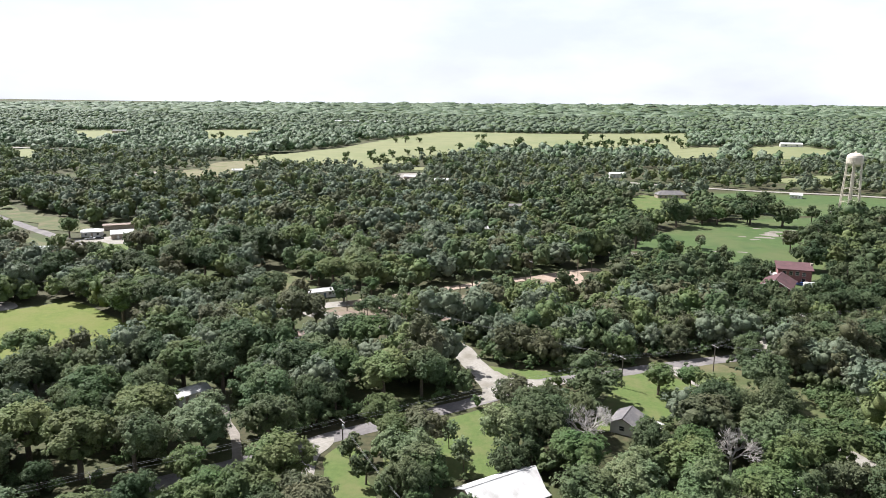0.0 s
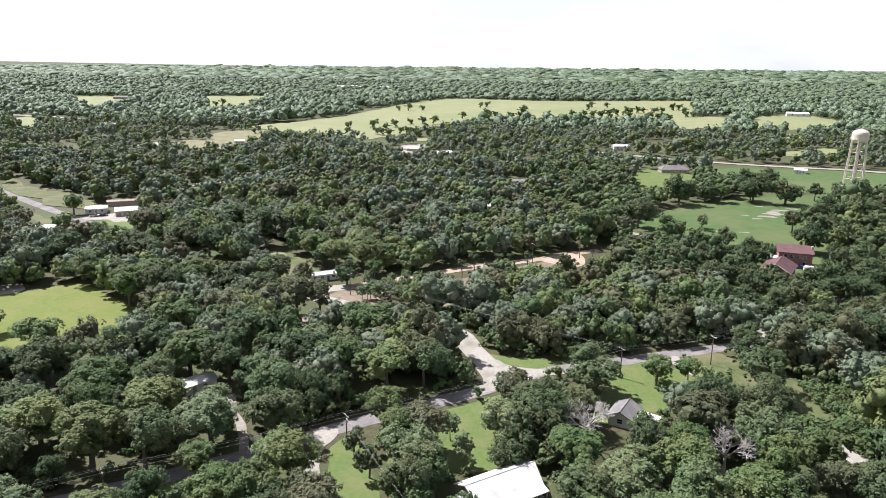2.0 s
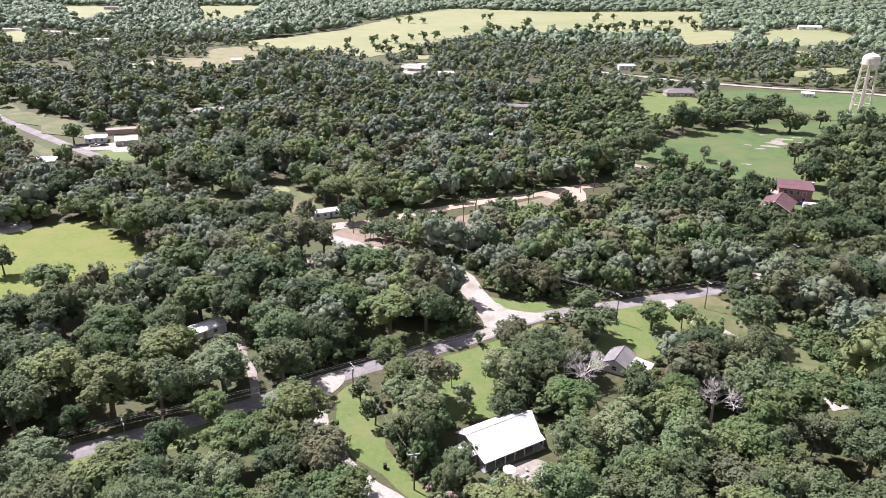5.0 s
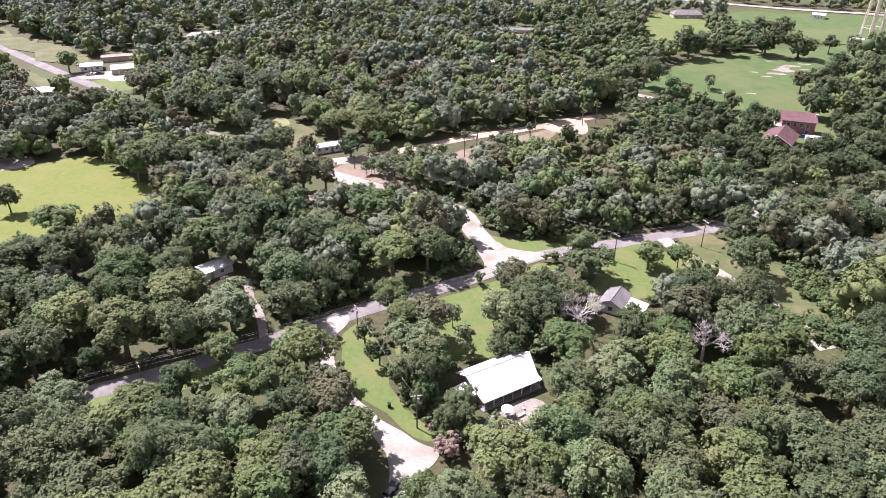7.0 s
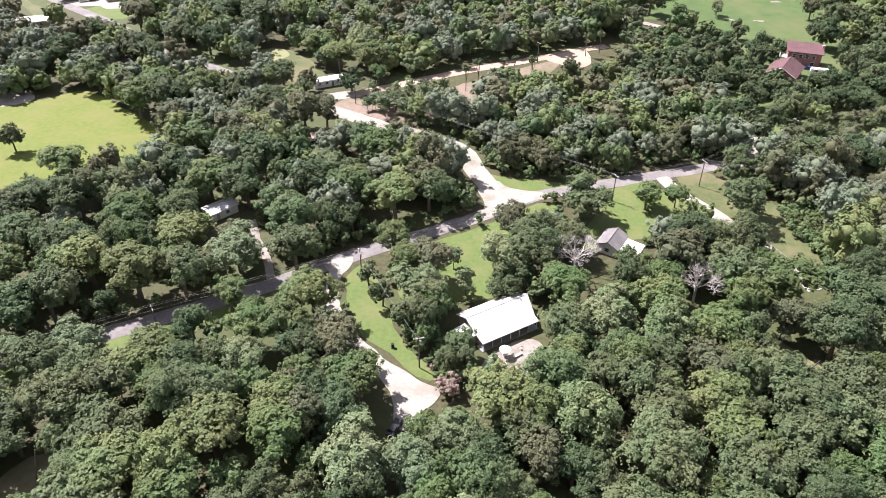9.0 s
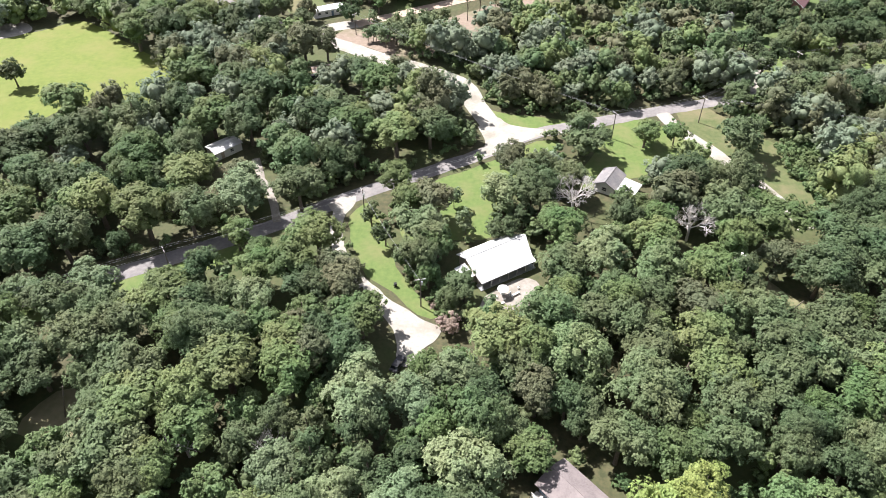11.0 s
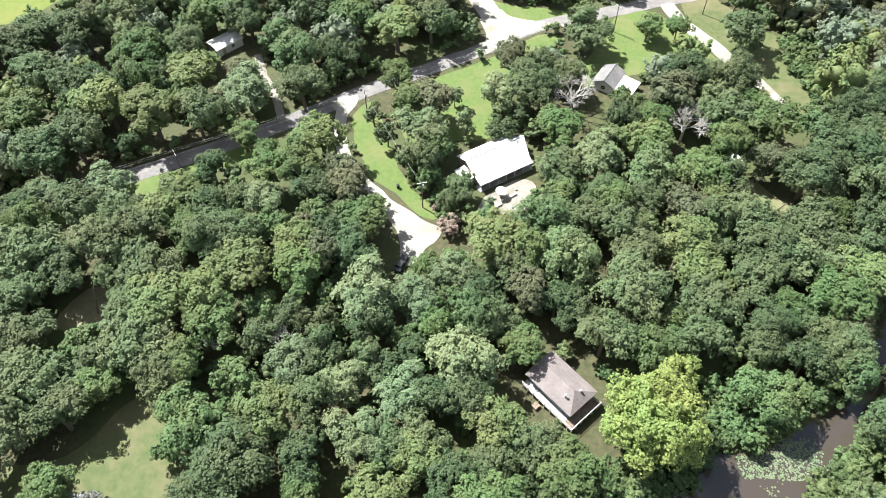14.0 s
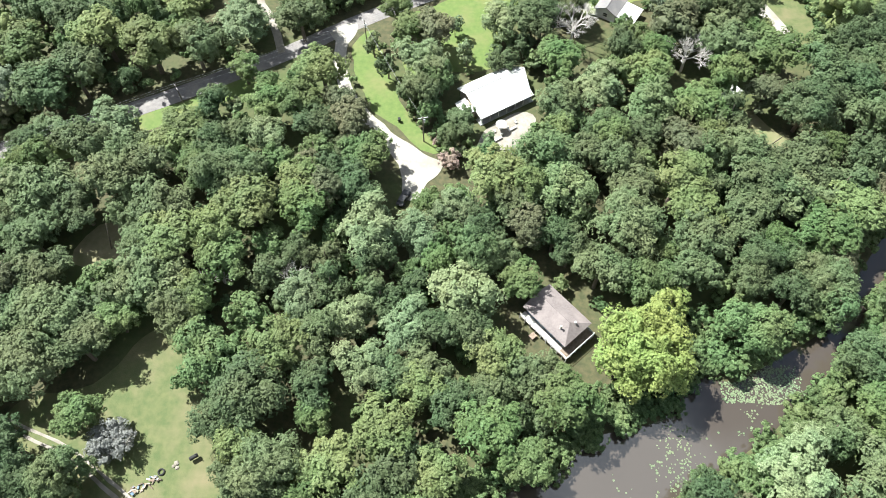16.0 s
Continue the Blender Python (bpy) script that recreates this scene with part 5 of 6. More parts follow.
def window_mesh(parent, x, y, z, w, h, turn, trim="white_wall"):
    """A window on a wall: a frame that carries its pane."""
    bm = bmesh.new()
    for a in ((-w / 2 - 0.08, -h / 2 - 0.08, w / 2 + 0.08, -h / 2), (-w / 2 - 0.08, h / 2, w / 2 + 0.08, h / 2 + 0.08), (-w / 2 - 0.08, -h / 2, -w / 2, h / 2), (w / 2, -h / 2, w / 2 + 0.08, h / 2), (-w / 2, -0.03, w / 2, 0.03)):
        box(bm, a[0], -0.02, a[1], a[2], 0.06, a[3])
    win = part("window", bm, M[trim], parent)
    win.matrix_basis = pose(x, y, z, 0, 0, turn)
    part("pane", boxed(-w / 2, -0.01, -h / 2, w / 2, 0.02, h / 2), M["glass"], win)
    return win


def door_part(parent, x, y, z, turn, mat="white_wall", w=0.95, h=2.05):
    d = part("door", boxed(-w / 2, -0.02, 0, w / 2, 0.05, h, bevel=0.015), M[mat], parent)
    d.matrix_basis = pose(x, y, z, 0, 0, turn)
    part("handle", boxed(w / 2 - 0.16, 0.05, 0.95, w / 2 - 0.06, 0.11, 1.05), M["grey_metal"], d)
    return d


def roof_part(parent, L, W, eave, ridge, mat, hip_a=0.0, hip_b=0.0, over=0.5, shift=0.0, prow=0.0, thick=0.16):
    """A ridged roof; hip_a and hip_b: how far the ridge stays short of each end; shift: the ridge out of the middle."""
    x0, x1, y0, y1 = -L / 2 - over, L / 2 + over, -W / 2 - over, W / 2 + over
    a, b = (x0 + hip_a, shift, ridge), (x1 - hip_b + prow, shift, ridge)
    pts = [(x0, y0, eave), (x1, y0, eave), (x1, y1, eave), (x0, y1, eave), a, b]
    faces = [(0, 1, 5, 4), (2, 3, 4, 5)] + ([(3, 0, 4)] if hip_a else []) + ([(1, 2, 5)] if hip_b else [])
    bm = solid(bmesh.new(), pts, faces, thick)
    r = part("roof", bm, M[mat], parent)
    rb = rod(bmesh.new(), (a[0], a[1], a[2] + 0.02), (b[0], b[1], b[2] + 0.02), 0.09, 0.09, 6)
    part("ridge_cap", rb, M[mat], r)
    return r


def house(name, label, x, y, turn, L, W, eave, ridge, roof, wall, hip=(0, 0), windows=(), doors=(), over=0.5, shift=0.0, base=0.0, prow=0.0):
    """A house with a ridged roof along its local x."""
    ob = tagged(new(name), label, "house")
    ob.matrix_basis = pose(x, y, 0, 0, 0, turn)
    bm = bmesh.new()
    t = 0.2
    for a in ((-L / 2, -W / 2, L / 2, -W / 2 + t), (-L / 2, W / 2 - t, L / 2, W / 2), (-L / 2, -W / 2 + t, -L / 2 + t, W / 2 - t), (L / 2 - t, -W / 2 + t, L / 2, W / 2 - t)):
        box(bm, a[0], a[1], base - 0.05 if base == 0 else base, a[2], a[3], eave + 0.02)
    slope = (ridge - eave) / (W / 2 + over)
    for end, h in ((-1, hip[0]), (1, hip[1])):
        if not h:
            xe = end * (L / 2 - t / 2)
            solid(bm, [(xe, -W / 2, eave), (xe, W / 2, eave), (xe, shift, ridge - slope * over * 0.3 - 0.12)], [(0, 1, 2)], 0.1)
    part("wall", bm, M[wall], ob)
    roof_part(ob, L, W, eave, ridge, roof, hip[0], hip[1], over, shift, prow)
    for side, u, z, w, h in windows:
        if side == "f":
            window_mesh(ob, u, -W / 2, z, w, h, 180)
        elif side == "b":
            window_mesh(ob, u, W / 2, z, w, h, 0)
        elif side == "r":
            window_mesh(ob, L / 2, u, z, w, h, -90)
        else:
            window_mesh(ob, -L / 2, u, z, w, h, 90)
    for side, u, mat in doors:
        door_part(ob, u if side in "fb" else (L / 2 if side == "r" else -L / 2), (-W / 2 if side == "f" else W / 2) if side in "fb" else u, base, {"f": 180, "b": 0, "r": -90, "l": 90}[side], mat)
    return ob


# the long house with the white metal roof
ranch = house("ranch_house", "low ranch house with a gleaming white metal roof and front porch", -2.4, 125.4, 38.5, 14.3, 8.4, 2.75, 4.7, "white_metal", "tan_wall",
              windows=(("f", -5.5, 1.5, 1.2, 1.1), ("f", -2, 1.5, 1.2, 1.1), ("f", 4.5, 1.5, 1.6, 1.1), ("r", 0, 1.5, 1.2, 1.1), ("l", 1, 1.5, 1.2, 1.1)), doors=(("f", 1.2, "white_wall"),), over=0.6, shift=0.6, prow=1.7)
porch = part("porch_roof", solid(bmesh.new(), [(-7.75, -4.78, 2.77), (7.75, -4.78, 2.77), (7.75, -6.5, 2.38), (-7.75, -6.5, 2.38)], [(0, 1, 2, 3)], 0.1), M["white_metal"], ranch)
for u in (-7.3, -4.9, -2.45, 0, 2.45, 4.9, 7.3):
    part("porch_post", boxed(u - 0.07, -6.35, 0, u + 0.07, -6.2, 2.36), M["white_wall"], ranch)
part("porch_floor", boxed(-7.8, -6.6, 0, 7.8, -4.22, 0.16, bevel=0.02), M["grey_metal"], ranch, "grey concrete porch floor")
annex = part("annex_roof", solid(bmesh.new(), [(-7.75, 1.0, 2.75), (-7.75, -3.6, 2.6), (-10.6, -3.6, 2.25), (-10.6, 1.0, 2.4)], [(0, 1, 2, 3)], 0.12), M["white_metal"], ranch)
part("annex_wall", boxed(-10.2, -3.2, 0, -7.2, 0.7, 2.25), M["tan_wall"], ranch)
for u in np.arange(-7.4, 7.6, 0.9):
    part("roof_rib", rod(bmesh.new(), (u, -4.7, 2.80), (u, 0.58, 4.73), 0.02, 0.02, 4), M["white_metal"], ranch)
    part("roof_rib", rod(bmesh.new(), (u, 4.7, 2.80), (u, 0.62, 4.73), 0.02, 0.02, 4), M["white_metal"], ranch)
part("gutter", rod(bmesh.new(), (-7.75, -6.55, 2.33), (7.75, -6.55, 2.33), 0.06, 0.06, 6), M["grey_metal"], ranch, "dull grey gutter")

# the cabin on posts beside the pond, with its deck
cabin = house("cabin", "raised blue cabin with brown shingle roof and white-railed deck", 16.5, 65.0, -41, 10.4, 6.4, 4.0, 5.6, "brown_shingle", "blue_wall", hip=(0, 2.7),
              windows=(("f", -3.2, 2.9, 1.0, 1.1), ("f", -1.0, 2.9, 0.8, 1.1), ("f", 0.4, 2.9, 0.8, 1.1), ("f", 3.0, 2.9, 1.0, 1.1), ("r", -1.6, 2.9, 1.2, 1.2)), doors=(("r", 0.8, "white_wall"),), over=0.7, base=1.5)
part("floor", boxed(-5.2, -3.2, 1.3, 5.2, 3.2, 1.5), M["wood"], cabin)
for u in (-5.0, -1.7, 1.7, 5.0):
    for v in (-3.0, 0, 3.0):
        part("stilt", boxed(u - 0.12, v - 0.12, -0.1, u + 0.12, v + 0.12, 1.3), M["wood"], cabin)
deck = part("deck", boxed(5.22, -4.7, 1.28, 7.4, 3.5, 1.34), M["wood"], cabin)
for k in range(14):
    part("board", boxed(5.25 + k * 0.155, -4.7, 1.345, 5.39 + k * 0.155, 3.5, 1.385), M["wood"], deck)
walkway = part("walkway", boxed(-5.6, -4.7, 1.28, 5.2, -3.25, 1.36), M["dead"], cabin, "bleached boards of the side walkway")
rails = [((-5.6, -4.65), (7.4, -4.65)), ((7.4, -4.65), (7.4, 3.5)), ((7.4, 3.5), (5.3, 3.5))]
for (xa, ya), (xb, yb) in rails:
    ln = math.hypot(xb - xa, yb - ya)
    ux, uy = (xb - xa) / ln, (yb - ya) / ln
    for z in (1.75, 2.3):
        part("rail", rod(bmesh.new(), (xa, ya, z), (xb, yb, z), 0.06, 0.06, 6), M["white_wall"], cabin)
    for k in range(int(ln / 1.5) + 1):
        px, py = xa + ux * 1.5 * k, ya + uy * 1.5 * k
        part("rail_post", boxed(px - 0.06, py - 0.06, 0.0, px + 0.06, py + 0.06, 2.36), M["white_wall"], cabin)
for k, (px, py, h) in enumerate(((2.7, -2.0, 0.9), (3.9, 0.9, 0.7))):
    v = part("vent", rod(bmesh.new(), (px, py, 4.3), (px, py, 4.9 + h), 0.16, 0.16, 10), M["white_wall"], cabin)
    part("cap", rod(bmesh.new(), (px, py, 4.9 + h), (px, py, 5.05 + h), 0.26, 0.2, 10), M["white_wall"], v)
part("step", boxed(-1.4, -6.3, 0.0, -0.2, -5.0, 0.7), M["wood"], cabin)
bench = tagged(new("picnic_bench"), "weathered wooden bench beside the cabin", "bench")
bench.matrix_basis = pose(9.6, 57.5, 0, 0, 0, 40)
part("seat", boxed(-0.9, -0.25, 0.42, 0.9, 0.25, 0.48), M["wood"], bench)
for u in (-0.7, 0.7):
    part("leg", boxed(u - 0.05, -0.2, 0, u + 0.05, 0.2, 0.42), M["wood"], bench)

small = house("small_house", "small house with a grey shingle roof half hidden by trees", 26.3, 160.6, 66, 7.4, 5.6, 2.6, 4.2, "grey_shingle", "white_wall", windows=(("l", 0, 1.5, 1.2, 1.1), ("f", 1, 1.5, 1.2, 1.1)), doors=(("f", -1.5, "white_wall"),))
part("lean_to_roof", solid(bmesh.new(), [(-3.9, -3.2, 2.55), (3.0, -3.2, 2.55), (3.0, -8.2, 2.05), (-3.9, -8.2, 2.05)], [(0, 1, 2, 3)], 0.1), M["white_metal"], small)
for u in (-3.6, 2.7):
    part("post", boxed(u - 0.06, -8.0, 0, u + 0.06, -7.9, 2.1), M["white_wall"], small)

red = house("red_house", "two-storey house with dusky red roofs and walls among trees", 104, 295, 63, 15, 11, 3.4, 6.6, "red_roof", "red_wall", windows=(("l", -2.5, 1.7, 1.6, 1.3), ("l", 2.5, 1.7, 1.6, 1.3), ("l", 0, 4.4, 1.2, 1.0), ("f", -3, 1.7, 1.4, 1.3), ("f", 2, 1.7, 1.4, 1.3)), doors=(("l", 0, "white_wall"),), over=0.7)
for s in (-1, 1):
    part("barge_board", rod(bmesh.new(), (-8.25, s * 6.1, 3.3), (-8.25, 0, 6.55), 0.12, 0.12, 6), M["white_wall"], red)
upper_mesh = part("upper_wall", boxed(-6.5, -4.5, 0, 6.5, 4.5, 6.3), M["red_wall"], red)
upper_mesh.matrix_basis = pose(21.5, -2.5, 0, 0, 0, -75)
part("upper_roof", solid(bmesh.new(), [(-7.3, -5.4, 6.2), (7.3, -5.4, 6.2), (7.3, 5.4, 7.5), (-7.3, 5.4, 7.5)], [(0, 1, 2, 3)], 0.2), M["red_roof"], red).matrix_basis = upper_mesh.matrix_basis.copy()
for u, z in ((-4, 4.6), (-1.5, 4.6), (1, 4.6), (-4, 1.7), (-1.5, 1.7), (3.6, 4.4), (3.6, 1.7)):
    w = window_mesh(red, 0, 0, 0, 1.3, 1.5, 180)
    w.matrix_basis = upper_mesh.matrix_basis @ pose(u, -4.5, z, 0, 0, 180)
part("balcony", boxed(-9.5, -4.5, 3.2, -6.5, 0, 3.4), M["white_wall"], red).matrix_basis = upper_mesh.matrix_basis.copy()
part("balcony_wall", boxed(-9.5, -4.5, 3.4, -9.35, 0, 4.4), M["white_wall"], red).matrix_basis = upper_mesh.matrix_basis.copy()
part("chimney", boxed(6.6, 1.2, 0, 7.6, 2.4, 8.2), M["tan_wall"], red).matrix_basis = upper_mesh.matrix_basis.copy()

house("mobile_home", "long white mobile home by the bend of the road", -79.3, 260.2, 33, 12, 4.6, 2.7, 3.5, "white_metal", "white_wall", windows=(("f", -4, 1.6, 1.1, 0.9), ("f", -1, 1.6, 1.1, 0.9), ("f", 3.5, 1.6, 1.1, 0.9)), doors=(("f", 1.4, "blue_wall"),), over=0.25)
house("shed", "white-roofed shed swallowed by the wood", -84, 162, 52, 8.5, 5.0, 2.6, 3.3, "white_metal", "white_wall", windows=(("f", 1, 1.5, 1.0, 0.9),), doors=(("f", -2, "tan_wall"),), over=0.4)
house("shed", "rusty grey shed in the shade of trees", -168, 266, 20, 10, 7, 2.6, 4.0, "grey_shingle", "tan_wall", doors=(("f", 1, "tan_wall"),))
house("bungalow", "white-roofed bungalow in a sunny yard", -243, 363, 30, 11, 8, 2.8, 4.0, "white_metal", "white_wall", windows=(("f", -3, 1.5, 1.2, 1.1), ("f", 3, 1.5, 1.2, 1.1)), doors=(("f", 0, "tan_wall"),), hip=(3, 3))
house("farm_cottage", "white metal-roofed cottage among trees by the road", -240, 312, 28, 15, 8, 2.8, 4.4, "white_metal", "tan_wall", windows=(("f", -4, 1.5, 1.2, 1.1), ("f", 4, 1.5, 1.2, 1.1)), doors=(("f", 0, "white_wall"),))
house("carport", "long dark flat-roofed carport behind the bungalow", -240, 385, 28, 17, 6, 2.9, 3.3, "rust_roof", "tan_wall", doors=(("f", 1, "tan_wall"),))
house("workshop", "white metal workshop with a pale drive", -223, 360, 30, 11, 8.5, 3.0, 4.6, "white_metal", "tan_wall", windows=(("f", 2, 1.6, 1.2, 1.0),), doors=(("f", -2, "white_wall"),))
far_house = house("farmhouse", "long farmhouse with a grey-brown roof on a lawn", 113, 578, 8, 22, 10, 3.0, 6.0, "grey_shingle", "tan_wall", windows=tuple(("f", u, 1.6, 1.4, 1.2) for u in (-9, -5, 4, 8)), doors=(("f", 0, "white_wall"),), hip=(4, 4))
house("cottage", "small white cottage at a lawn's edge", 70, 550, 20, 9, 7, 3.4, 5.0, "grey_shingle", "white_wall", windows=(("f", -2, 1.7, 1.2, 1.2), ("f", 2, 1.7, 1.2, 1.2)), doors=(("f", 0, "tan_wall"),))
for x, y, turn, L, W, h, roof, wall, label in OUTLYING:
    o = house("far_building" if y > 640 else "outlying_house", label, x, y, turn, L, W, h, h + W * 0.16, roof, wall, windows=(("f", -L / 4, h * 0.55, L * 0.08, h * 0.35), ("f", L / 4, h * 0.55, L * 0.08, h * 0.35)), doors=(("f", 0, "tan_wall"),), over=0.4)

shed1 = house("garden_shed", "small shed with a blue-white roof in a garden", 56.5, 132.5, 60, 4.0, 3.2, 2.2, 2.8, "white_metal", "blue_wall", doors=(("f", 0, "white_wall"),), over=0.25)
for x, y, turn in ((56.8, 127, 20), (57.8, 122.5, -15)):
    t = tagged(new("garden_table"), "pale weathered garden table on bare ground", "table", "garden tables")
    t.matrix_basis = pose(x, y, 0, 0, 0, turn)
    part("tabletop", boxed(-1.1, -0.6, 0.72, 1.1, 0.6, 0.78, bevel=0.02), M["white_wall"], t)
    for u in (-0.9, 0.9):
        for v in (-0.45, 0.45):
            part("leg", boxed(u - 0.04, v - 0.04, 0, u + 0.04, v + 0.04, 0.72), M["white_wall"], t)

# ---- the water tower ----
tower = tagged(new("water_tower"), "cream steel water tower on six splayed legs", "water tower")
tower.matrix_basis = pose(221, 513, 0)
TOP = 33.5
bm = bmesh.new()
prof = [(0.05, 33.0), (3.2, 33.2), (4.8, 34.2), (5.3, 35.4), (5.3, 39.2), (4.8, 40.6), (3.2, 41.8), (1.2, 42.4), (0.05, 42.5)]
rings = [[bm.verts.new((r * math.cos(k * math.pi / 16), r * math.sin(k * math.pi / 16), z)) for k in range(32)] for r, z in prof]
for a, b in zip(rings[:-1], rings[1:]):
    for k in range(32):
        bm.faces.new((a[k], a[(k + 1) % 32], b[(k + 1) % 32], b[k]))
tank = part("tank", bm, M["cream_metal"], tower)
part("vent", rod(bmesh.new(), (0, 0, 42.4), (0, 0, 43.2), 0.6, 0.4, 12), M["cream_metal"], tank)
part("riser", rod(bmesh.new(), (0, 0, 0), (0, 0, 33.2), 0.75, 0.75, 14), M["cream_metal"], tower)
bm = bmesh.new()
for k in range(24):
    a, b = k * math.pi / 12, (k + 1) * math.pi / 12
    for z in (35.5, 36.5):
        rod(bm, (6.0 * math.cos(a), 6.0 * math.sin(a), z), (6.0 * math.cos(b), 6.0 * math.sin(b), z), 0.06, 0.06, 5)
    rod(bm, (6.0 * math.cos(a), 6.0 * math.sin(a), 35.4), (6.0 * math.cos(a), 6.0 * math.sin(a), 36.5), 0.05, 0.05, 5)
part("walkway_rail", bm, M["cream_metal"], tower)


def leg_at(k, z):
    r = 7.0 - (7.0 - 5.0) * z / 35.0
    return (r * math.cos(k * math.pi / 3), r * math.sin(k * math.pi / 3), z)


for k in range(6):
    part("leg", rod(bmesh.new(), leg_at(k, 0), leg_at(k, 35), 0.42, 0.38, 10), M["cream_metal"], tower)
    part("footing", boxed(leg_at(k, 0)[0] - 0.7, leg_at(k, 0)[1] - 0.7, -0.1, leg_at(k, 0)[0] + 0.7, leg_at(k, 0)[1] + 0.7, 0.4), M["grey_metal"], tower)
    for z in (9, 18, 27):
        part("strut", rod(bmesh.new(), leg_at(k, z), leg_at(k + 1, z), 0.16, 0.16, 6), M["cream_metal"], tower)
    for z0, z1 in ((0.4, 9), (9, 18), (18, 27)):
        part("tie_rod", rod(bmesh.new(), leg_at(k, z0), leg_at(k + 1, z1), 0.05, 0.05, 5), M["cream_metal"], tower)

# ---- utility poles and their wires ----


def utility_pole(x, y, h, turn, lean=(0, 0), transformer=False, arm=True):
    ob = tagged(new("utility_pole"), "weathered wooden utility pole with a crossarm" if arm else "plain leaning wooden pole", "pole", "utility poles")
    ob.matrix_basis = pose(x, y, 0, lean[0], lean[1], turn)
    part("pole", rod(bmesh.new(), (0, 0, -0.4), (0, 0, h), 0.17, 0.11, 10), M["pole"], ob)
    if arm:
        a = part("crossarm", boxed(-1.2, -0.06, h - 0.55, 1.2, 0.06, h - 0.42), M["dead"], ob, "bleached crossarm")
        for u in (-1.1, -0.4, 1.1):
            part("insulator", rod(bmesh.new(), (u, 0, h - 0.42), (u, 0, h - 0.2), 0.06, 0.04, 8), M["white_wall"], a)
    if transformer:
        t = part("transformer", rod(bmesh.new(), (0.32, 0, h - 2.1), (0.32, 0, h - 1.2), 0.24, 0.24, 14), M["grey_metal"], ob, "grey transformer can")
        part("lid", rod(bmesh.new(), (0.32, 0, h - 1.2), (0.32, 0, h - 1.1), 0.26, 0.1, 14), M["grey_metal"], t)
    return ob


POLES = {"a": (-77.6, 110.7, 8.6, -50), "b": (-37.1, 138.5, 8.8, -50), "c": (28.1, 185.2, 9.1, -55), "d": (55.2, 198, 9.1, -62), "e": (-17.5, 108.8, 9.0, 20), "f": (91.3, 234.4, 8.5, -60), "h": (-63.9, 243.5, 8.5, 60), "i": (3.2, 297.5, 9.0, -50), "k": (106, 193, 8.5, -20), "l": (-118, 84, 8.6, -50), "m": (128, 250, 8.5, -60)}
for key, (x, y, h, turn) in POLES.items():
    utility_pole(x, y, h, turn, transformer=key in "be")
utility_pole(-81.4, 69.9, 9.3, 0, lean=(-6, 14), arm=False)
utility_pole(64.3, 117.7, 6.0, 0, lean=(10, 14), arm=False)


def wire(a, b, offset, sag=0.7, z_off=-0.2):
    (x0, y0, h0, t0), (x1, y1, h1, t1) = POLES[a], POLES[b]
    p = Vector((x0 + offset * math.cos(radians(t0)), y0 + offset * math.sin(radians(t0)), h0 + z_off))
    q = Vector((x1 + offset * math.cos(radians(t1)), y1 + offset * math.sin(radians(t1)), h1 + z_off))
    cu = bpy.data.curves.new("power_line", 'CURVE')
    cu.dimensions = '3D'
    cu.bevel_depth, cu.bevel_resolution = 0.015, 1
    sp = cu.splines.new('POLY')
    sp.points.add(14)
    for k in range(15):
        u = k / 14
        v = p.lerp(q, u)
        sp.points[k].co = (v.x, v.y, v.z - 4 * sag * u * (1 - u), 1)
    cu.materials.append(M["wire"])
    return tagged(new("power_line", cu), "thin sagging power line between two poles", "wire", "power lines")


for a, b in (("a", "b"), ("b", "c"), ("c", "d"), ("h", "c"), ("d", "k"), ("l", "a"), ("d", "f"), ("f", "m")):
    for off in (-1.1, -0.4, 1.1):
        wire(a, b, off, 0.5 if a != "h" else 1.2)
wire("b", "e", 0.0, 0.6, -0.9)
wire("b", "e", 0.15, 0.7, -1.3)

# ---- vehicles ----


def paint(name, c):
    return surf(name, c, tuple(v * 0.93 for v in c), 0.8, rough=0.3, bump=0, spec=0.5)


